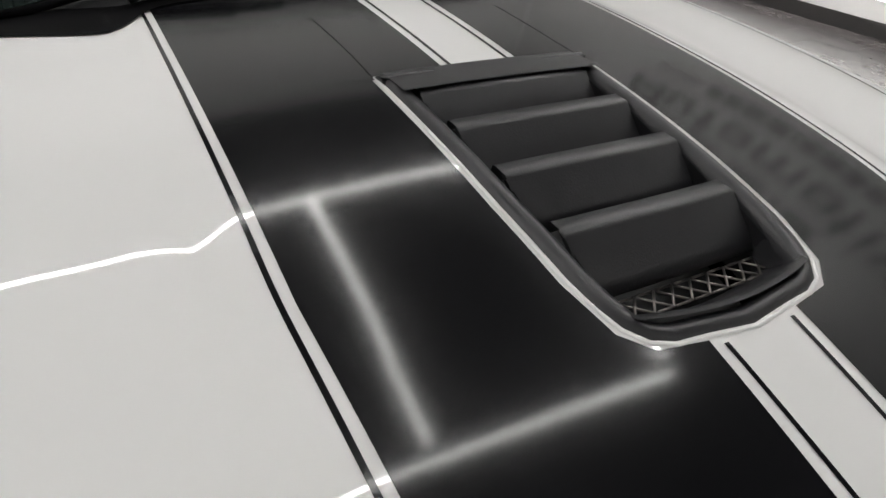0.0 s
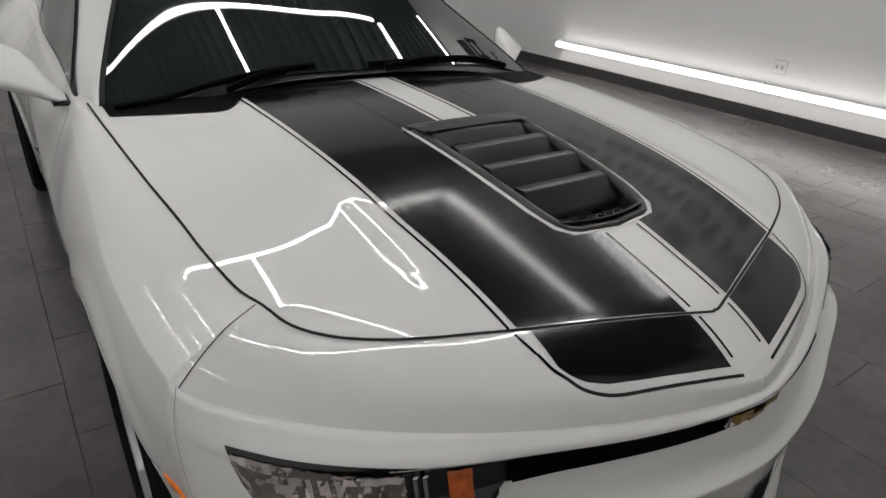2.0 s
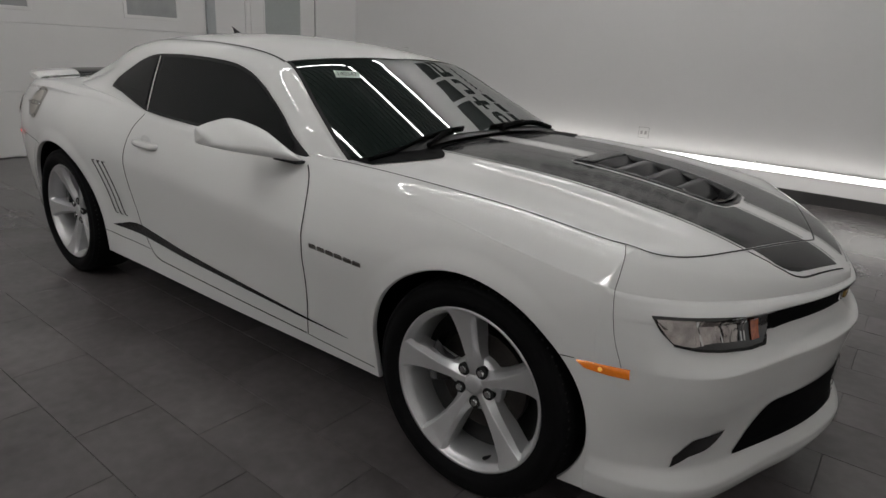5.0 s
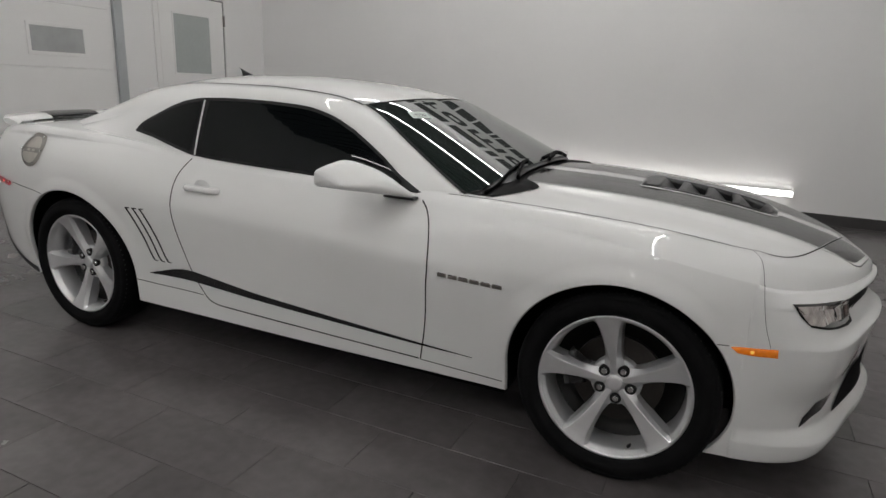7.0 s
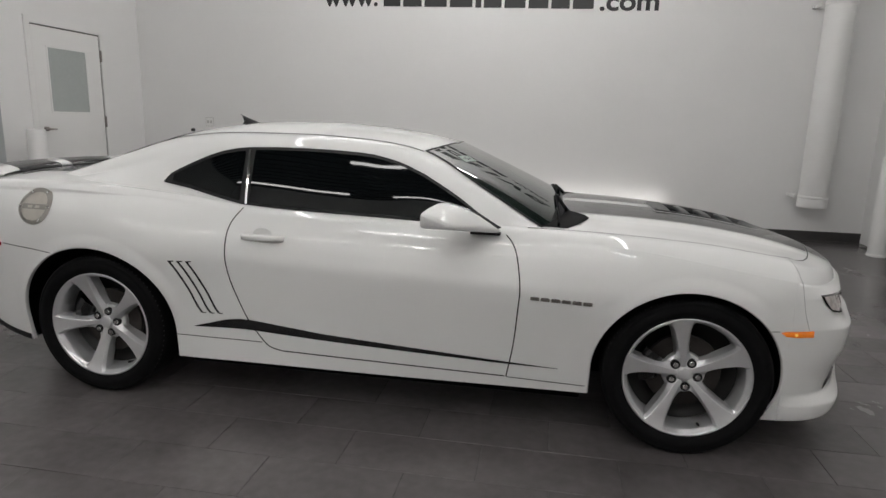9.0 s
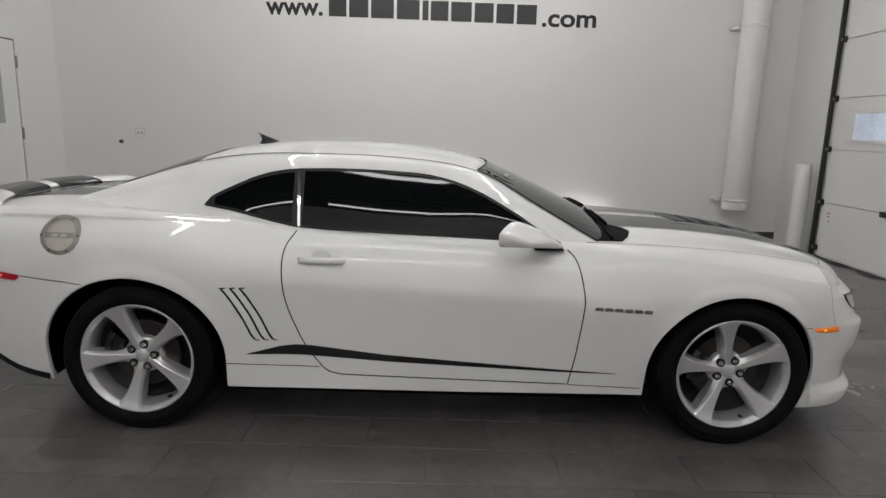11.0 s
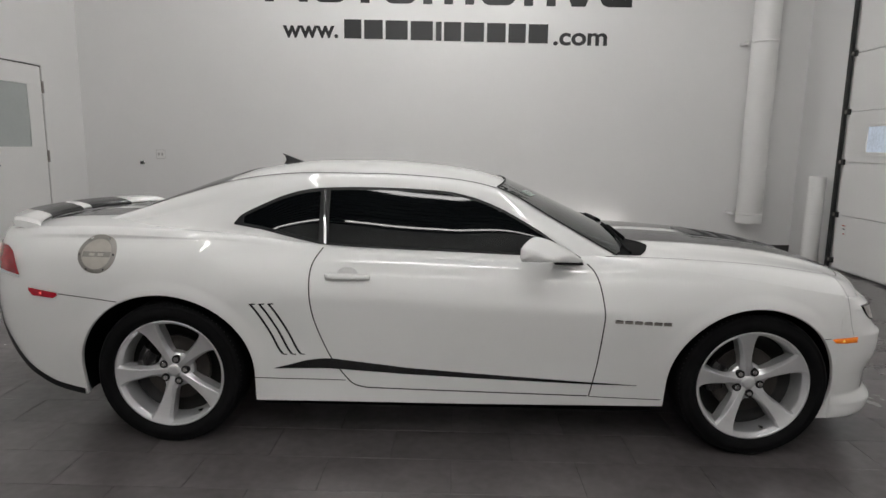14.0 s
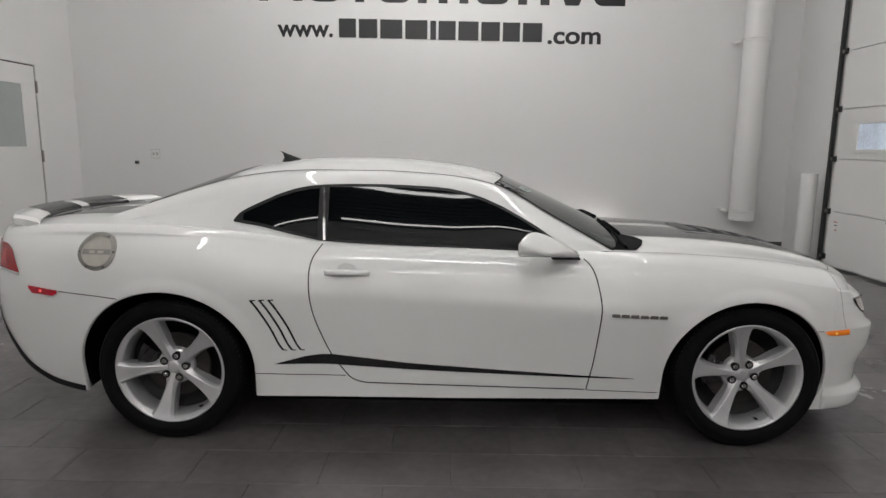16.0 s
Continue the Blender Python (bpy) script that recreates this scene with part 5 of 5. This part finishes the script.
rows = []
for y in np.linspace(-0.72, 0.72, 73):
    xf, ch, zt = wing(y)
    rows.append([(xf, y, zt - 0.012), (xf - 0.014, y, zt), (xf - ch * 0.5, y, zt + 0.014), (xf - ch, y, zt + 0.023), (xf - ch - 0.006, y, zt + 0.012), (xf - ch + 0.004, y, zt - 0.006), (xf - ch * 0.5, y, zt - 0.022), (xf, y, zt - 0.026)])
sp = patch([r[::-1] for r in rows], M_PAINT, "spoiler", car, "white rear spoiler with black stripes")
for s in (-1, 1):
    part("spoiler_end", mesh_of("e", rows[0 if s < 0 else -1], [tuple(range(8))], False), M_PAINT, sp)
    rows2 = []
    for y in np.linspace(0.045, 0.42, 20):
        xf, ch, zt = wing(y)
        rows2.append([(xf + 0.0015, s * y, zt - 0.024), (xf + 0.0015, s * y, zt - 0.011), (xf - 0.014, s * y, zt + 0.0015), (xf - ch * 0.5, s * y, zt + 0.0155), (xf - ch + 0.004, s * y, zt + 0.0238)])
    patch(rows2 if s < 0 else [r[::-1] for r in rows2], M_VINYL, "spoiler_stripe", sp)
    part("spoiler_foot", boxes((-3.74, -3.65, s * 0.60 - 0.03, s * 0.60 + 0.03, 1.03, 1.074), bevel=0.006), M_PAINT, sp)
    patch(top_rows(np.linspace(-3.78, -3.27, 20), lambda x: s * 0.075, lambda x: s * 0.42, 0.002) if s > 0 else [r[::-1] for r in top_rows(np.linspace(-3.78, -3.27, 20), lambda x: s * 0.075, lambda x: s * 0.42, 0.002)], M_VINYL, "trunk_stripe", car)
    side_seam("diffuser_edge", [(-3.312, 0.238), (-3.42, 0.256), (-3.50, 0.280), (-3.60, 0.338), (-3.66, 0.400), (-3.72, 0.485), (-3.78, 0.575), (-3.83, 0.61)], s, 0.034, 0.004, material=M_TRIM)
part("rear_bumper", mesh_of("rear", [(-3.90, -0.40, 0.58), (-3.90, 0.40, 0.58), (-3.90, 0.36, 1.0), (-3.90, -0.36, 1.0), (-3.92, -0.3, 0.6), (-3.92, 0.3, 0.6), (-3.92, 0.3, 0.95), (-3.92, -0.3, 0.95)], [(4, 5, 6, 7)[::-1], (0, 4, 7, 3), (5, 1, 2, 6), (3, 7, 6, 2), (0, 1, 5, 4)], False), M_PAINT, car)
for s in (-1, 1):
    for cx, cz, ra, rz in (ARCH_F, ARCH_R):
        path = [(cx + ra, z) for z in np.linspace(bottom_z(cx + ra + 0.01), cz, 8)[:-1]] if cx < -1 else [(cx + ra - 0.088 * ((cz - z) / 0.19) ** 2, z) for z in np.linspace(0.184, cz, 12)[:-1]]
        path += [(cx + ra * math.cos(a), cz + rz * math.sin(a)) for a in np.linspace(0, math.pi, 50)]
        path += [(cx - ra, z) for z in np.linspace(cz, 0.225, 8)[1:]]
        rows = []
        for x, z in path:
            y = front_y(x, z)
            d = Vector((cx - x, 0, cz - z)).normalized() * 0.005
            rows.append([(x, s * (y + 0.001), z), (x + d.x, s * (y - 0.008), z + d.z), (x + d.x * 0.6, s * (y - 0.018), z + d.z * 0.6)])
        patch(rows if s < 0 else [r[::-1] for r in rows], M_PAINT, "arch_lip", car)
    # the bumper's corner, which runs back under the front wheel opening
    cx, cz, ra, rz = ARCH_F
    rows = []
    for z in np.linspace(0.184, cz, 12):
        xa = cx + ra - 0.088 * ((cz - z) / 0.19) ** 2
        rows.append([(xa + (cx + ra + 0.004 - xa) * k / 5, s * (front_y(xa + (cx + ra + 0.004 - xa) * k / 5, z) + 0.0006), z) for k in range(6)])
    patch(rows if s < 0 else [r[::-1] for r in rows], M_PAINT, "bumper_corner", car)

# ---- wheels ----
M_DISC = shader("brake_disc", (0.055, 0.05, 0.047), 0.4, metal=0.9, vary=0.3, scale=9)


def wheel(x, s, turn):
    w = new("wheel")
    w.parent = car
    w.location = (x, s * 0.80, 0.36)
    w["label"] = "five-spoke silver alloy wheel with a wide black tyre"

    def put(name, vs, fs, material, parent=w, label=""):
        vs = [(v[0], s * v[1], v[2]) for v in vs]
        return part(name, mesh_of(name, vs, fs if s < 0 else [f[::-1] for f in fs]), material, parent, label)

    tyre = [(0.262, -0.10), (0.275, -0.118), (0.30, -0.128), (0.325, -0.128), (0.345, -0.118), (0.356, -0.10), (0.3595, -0.06), (0.360, 0.0), (0.3595, 0.06), (0.357, 0.095), (0.351, 0.11), (0.344, 0.118), (0.338, 0.1215), (0.336, 0.1205), (0.325, 0.127), (0.31, 0.1295), (0.296, 0.1285), (0.293, 0.126), (0.284, 0.123), (0.274, 0.113), (0.268, 0.105), (0.262, 0.09)]
    ty = put("tyre", *turned(tyre, 120), M_RUBBER)
    bm = bmesh.new()
    for k in range(84):
        a = 2 * math.pi * k / 84
        for y0, y1 in ((0.075, 0.106),):
            m = Matrix.Rotation(-a, 4, "Y") @ Matrix.Translation((0.3535, s * (y0 + y1) / 2, 0)) @ Matrix.Rotation(0.25, 4, "X") @ Matrix.Diagonal((0.004, y1 - y0, 0.006, 1))
            bmesh.ops.create_cube(bm, size=1, matrix=m)
    part("tread_groove", bm, M_SEAM, ty)
    rim = [(0.262, -0.09), (0.250, -0.05), (0.238, 0.0), (0.241, 0.05), (0.247, 0.080), (0.251, 0.094), (0.256, 0.098), (0.259, 0.106), (0.263, 0.112), (0.270, 0.113), (0.2735, 0.108), (0.268, 0.09)]
    put("rim", *turned(rim, 120), M_ALLOY)
    put("inner_drum", *turned([(0.236, 0.0), (0.2, -0.06), (0.05, -0.07)], 48), M_DARK)
    disc = part("brake_disc", rod((0, s * -0.012, 0), (0, s * 0.012, 0), 0.165, n=64, bevel=0.002), M_DISC, w)
    part("disc_hat", rod((0, s * 0.012, 0), (0, s * 0.03, 0), 0.085, 0.075, n=48), M_DARK, disc)
    c0 = math.radians(172 if x > -1 else 165)
    rows = []
    for a in np.linspace(c0 - 0.42, c0 + 0.42, 10):
        rows.append([(r * math.cos(a), s * y, r * math.sin(a)) for r, y in ((0.105, 0.0), (0.108, 0.04), (0.14, 0.052), (0.19, 0.048), (0.197, 0.03), (0.195, -0.03))])
    patch(rows if s > 0 else [r[::-1] for r in rows], M_GLOSS, "caliper", w, "black brake caliper")
    # a flat wedge of a face with a sloping facet and a wall on each side
    rad = [0.022, 0.05, 0.075, 0.095, 0.125, 0.157, 0.19, 0.215, 0.235, 0.250, 0.2665]
    half = [0.010, 0.011, 0.012, 0.0135, 0.0165, 0.0205, 0.026, 0.031, 0.037, 0.042, 0.048]
    wide = [0.030, 0.036, 0.034, 0.029, 0.028, 0.031, 0.036, 0.041, 0.047, 0.054, 0.058]
    face = [0.056, 0.063, 0.068, 0.072, 0.078, 0.084, 0.091, 0.097, 0.102, 0.106, 0.1125]
    drop = [0.006, 0.013, 0.018, 0.022, 0.023, 0.022, 0.021, 0.019, 0.016, 0.012, 0.006]
    for k in range(5):
        a = math.radians(turn + 72 * k)
        strips = []
        for r, h, wd, f, d in zip(rad, half, wide, face, drop):
            strips.append([(wd + 0.003, f - d - 0.052), (wd, f - d), (h + 0.001, f - 0.0015), (h - 0.002, f), (-h + 0.002, f), (-h - 0.001, f - 0.0015), (-wd, f - d), (-wd - 0.003, f - d - 0.052)])
        vs, fs = [], []
        for q in range(7):
            n0 = len(vs)
            for r, sec in zip(rad, strips):
                for tt, yy in sec[q:q + 2]:
                    rr = r if r < 0.245 else math.sqrt(max(r * r - tt * tt, 0))
                    vs.append((rr * math.cos(a) - tt * math.sin(a), yy, rr * math.sin(a) + tt * math.cos(a)))
            fs += [tuple(v + n0 for v in g) for g in grid_faces(len(rad), 2, flip=True)]
        put("spoke", vs, fs, M_ALLOY)
    hub = put("hub", *turned([(0.094, 0.0), (0.093, 0.034), (0.089, 0.041), (0.070, 0.050), (0.034, 0.058), (0.031, 0.060)], 60), M_ALLOY)
    put("centre_cap", *turned([(0.0305, 0.055), (0.030, 0.064), (0.027, 0.067), (0.018, 0.068), (0.0003, 0.0685)], 40), M_ALLOY, hub)
    for k in range(5):
        a = math.radians(turn + 36 + 72 * k)
        px, pz = 0.058 * math.cos(a), 0.058 * math.sin(a)
        # no recess is cut: a black disc paints the shade of the pocket
        pocket = part("lug_pocket_shade", rod((px, s * 0.03, pz), (px, s * 0.062, pz), 0.0205, n=24), M_SEAM, hub)
        part("lug_nut", rod((px, s * 0.05, pz), (px, s * 0.069, pz), 0.0135, 0.011, n=6), M_CHROME, pocket)
    a = math.radians(turn + 190)
    part("valve", rod((0.246 * math.cos(a), s * 0.05, 0.246 * math.sin(a)), (0.235 * math.cos(a), s * 0.085, 0.235 * math.sin(a)), 0.006, n=10), M_TRIM, w)
    return w


for x in (0.0, -2.852):
    for s in (-1, 1):
        wheel(x, s, 99 if x > -1 else 113)
        cx, cz, ra, rz = ARCH_F if x > -1 else ARCH_R
        rows = []
        for a in np.linspace(-0.30, math.pi + 0.30, 48):
            c, d = math.cos(a), math.sin(a)
            yo = front_y(cx + ra * c, max(cz + rz * d, 0.22))
            rows.append([(cx + (ra + e) * c, s * y, cz + (rz + e) * d) for e, y in ((0.002, yo - 0.016), (0.016, yo - 0.05), (0.016, 0.53))] + [(cx + 0.05 * c, s * 0.52, cz + 0.05 * d)])
        patch(rows if s < 0 else [r[::-1] for r in rows], M_COWL, "wheel_well", car)
# the last box hangs low and black to block light and deepen the shadow below
part("underbody", boxes((-3.6, -0.3, -0.5, 0.5, 0.19, 0.34), (-0.3, 0.66, -0.5, 0.5, 0.19, 0.5), (-2.42, -0.44, -0.78, 0.78, 0.165, 0.4)), M_COWL, car)

# ---- floor tiles ----
def tile_material(name, island):
    m = shader(name, (0.112, 0.102, 0.103), 0.26, vary=0.36, scale=1.3, rough_vary=0.02, bump=0.03, bump_scale=30)
    nt = m.node_tree
    place = nt.nodes.new("ShaderNodeNewGeometry").outputs["Position"]
    for node in nt.nodes:
        if node.bl_idname == "ShaderNodeTexNoise":
            nt.links.new(place, node.inputs["Vector"])
    b = nt.nodes["Principled BSDF"]
    src = b.inputs["Base Color"].links[0].from_socket
    if island:
        rnd = nt.nodes.new("ShaderNodeNewGeometry").outputs["Random Per Island"]
    else:
        rnd = nt.nodes.new("ShaderNodeObjectInfo").outputs["Random"]
    mr = nt.nodes.new("ShaderNodeMapRange")
    mr.inputs[3].default_value, mr.inputs[4].default_value = 0.9, 1.1
    nt.links.new(rnd, mr.inputs[0])
    mul = nt.nodes.new("ShaderNodeVectorMath")
    mul.operation = "SCALE"
    nt.links.new(src, mul.inputs[0])
    nt.links.new(mr.outputs[0], mul.inputs["Scale"])
    nt.links.new(mul.outputs[0], b.inputs["Base Color"])
    return m


TL, TW, GAP = 0.59, 0.295, 0.0022
hx, hy, c = TL / 2 - GAP / 2, TW / 2 - GAP / 2, 0.0012
TV = [(-hx, -hy, -0.012), (hx, -hy, -0.012), (hx, hy, -0.012), (-hx, hy, -0.012), (-hx, -hy, -c), (hx, -hy, -c), (hx, hy, -c), (-hx, hy, -c), (-hx + c, -hy + c, 0), (hx - c, -hy + c, 0), (hx - c, hy - c, 0), (-hx + c, hy - c, 0)]
TF = [(8, 9, 10, 11), (0, 1, 5, 4), (1, 2, 6, 5), (2, 3, 7, 6), (3, 0, 4, 7), (4, 5, 9, 8), (5, 6, 10, 9), (6, 7, 11, 10), (7, 4, 8, 11)]
M_TILE, M_TILES = tile_material("slate_tile", False), tile_material("slate_tiles", True)
tile_mesh = mesh_of("tile", TV, TF, False)
tile_mesh.materials.append(M_TILE)
floor_ob = bpy.data.objects["floor"]
far_v, far_f = [], []
rng = random.Random(4)
rows_n = range(int((Y0 + 1.02) / TW) - 1, int((Y1 + 1.02) / TW) + 1)
for j in rows_n:
    yc = -1.02 + (j + 0.5) * TW
    for i in range(-13, 10):
        xc = -0.569 + (i + 0.5 + (0.5 if j % 2 else 0.0)) * TL
        if xc - hx < X0 - 0.3 or xc + hx > X1 + 0.3 or yc > Y1 + 0.2:
            continue
        dz = rng.uniform(-0.0008, 0.0)
        if -4.7 < xc < 3.3 and -3.6 < yc < -0.2 or (yc > 3.4 and xc > -0.5):
            t = new("tile", tile_mesh)
            t.parent = floor_ob
            t.location = (xc, yc, dz)
        else:
            n0 = len(far_v)
            far_v += [(x + xc, y + yc, z + dz) for x, y, z in TV]
            far_f += [tuple(k + n0 for k in f) for f in TF]
tagged(part("tile_field", mesh_of("tile_field", far_v, far_f, False), M_TILES, floor_ob), kind="stuff")
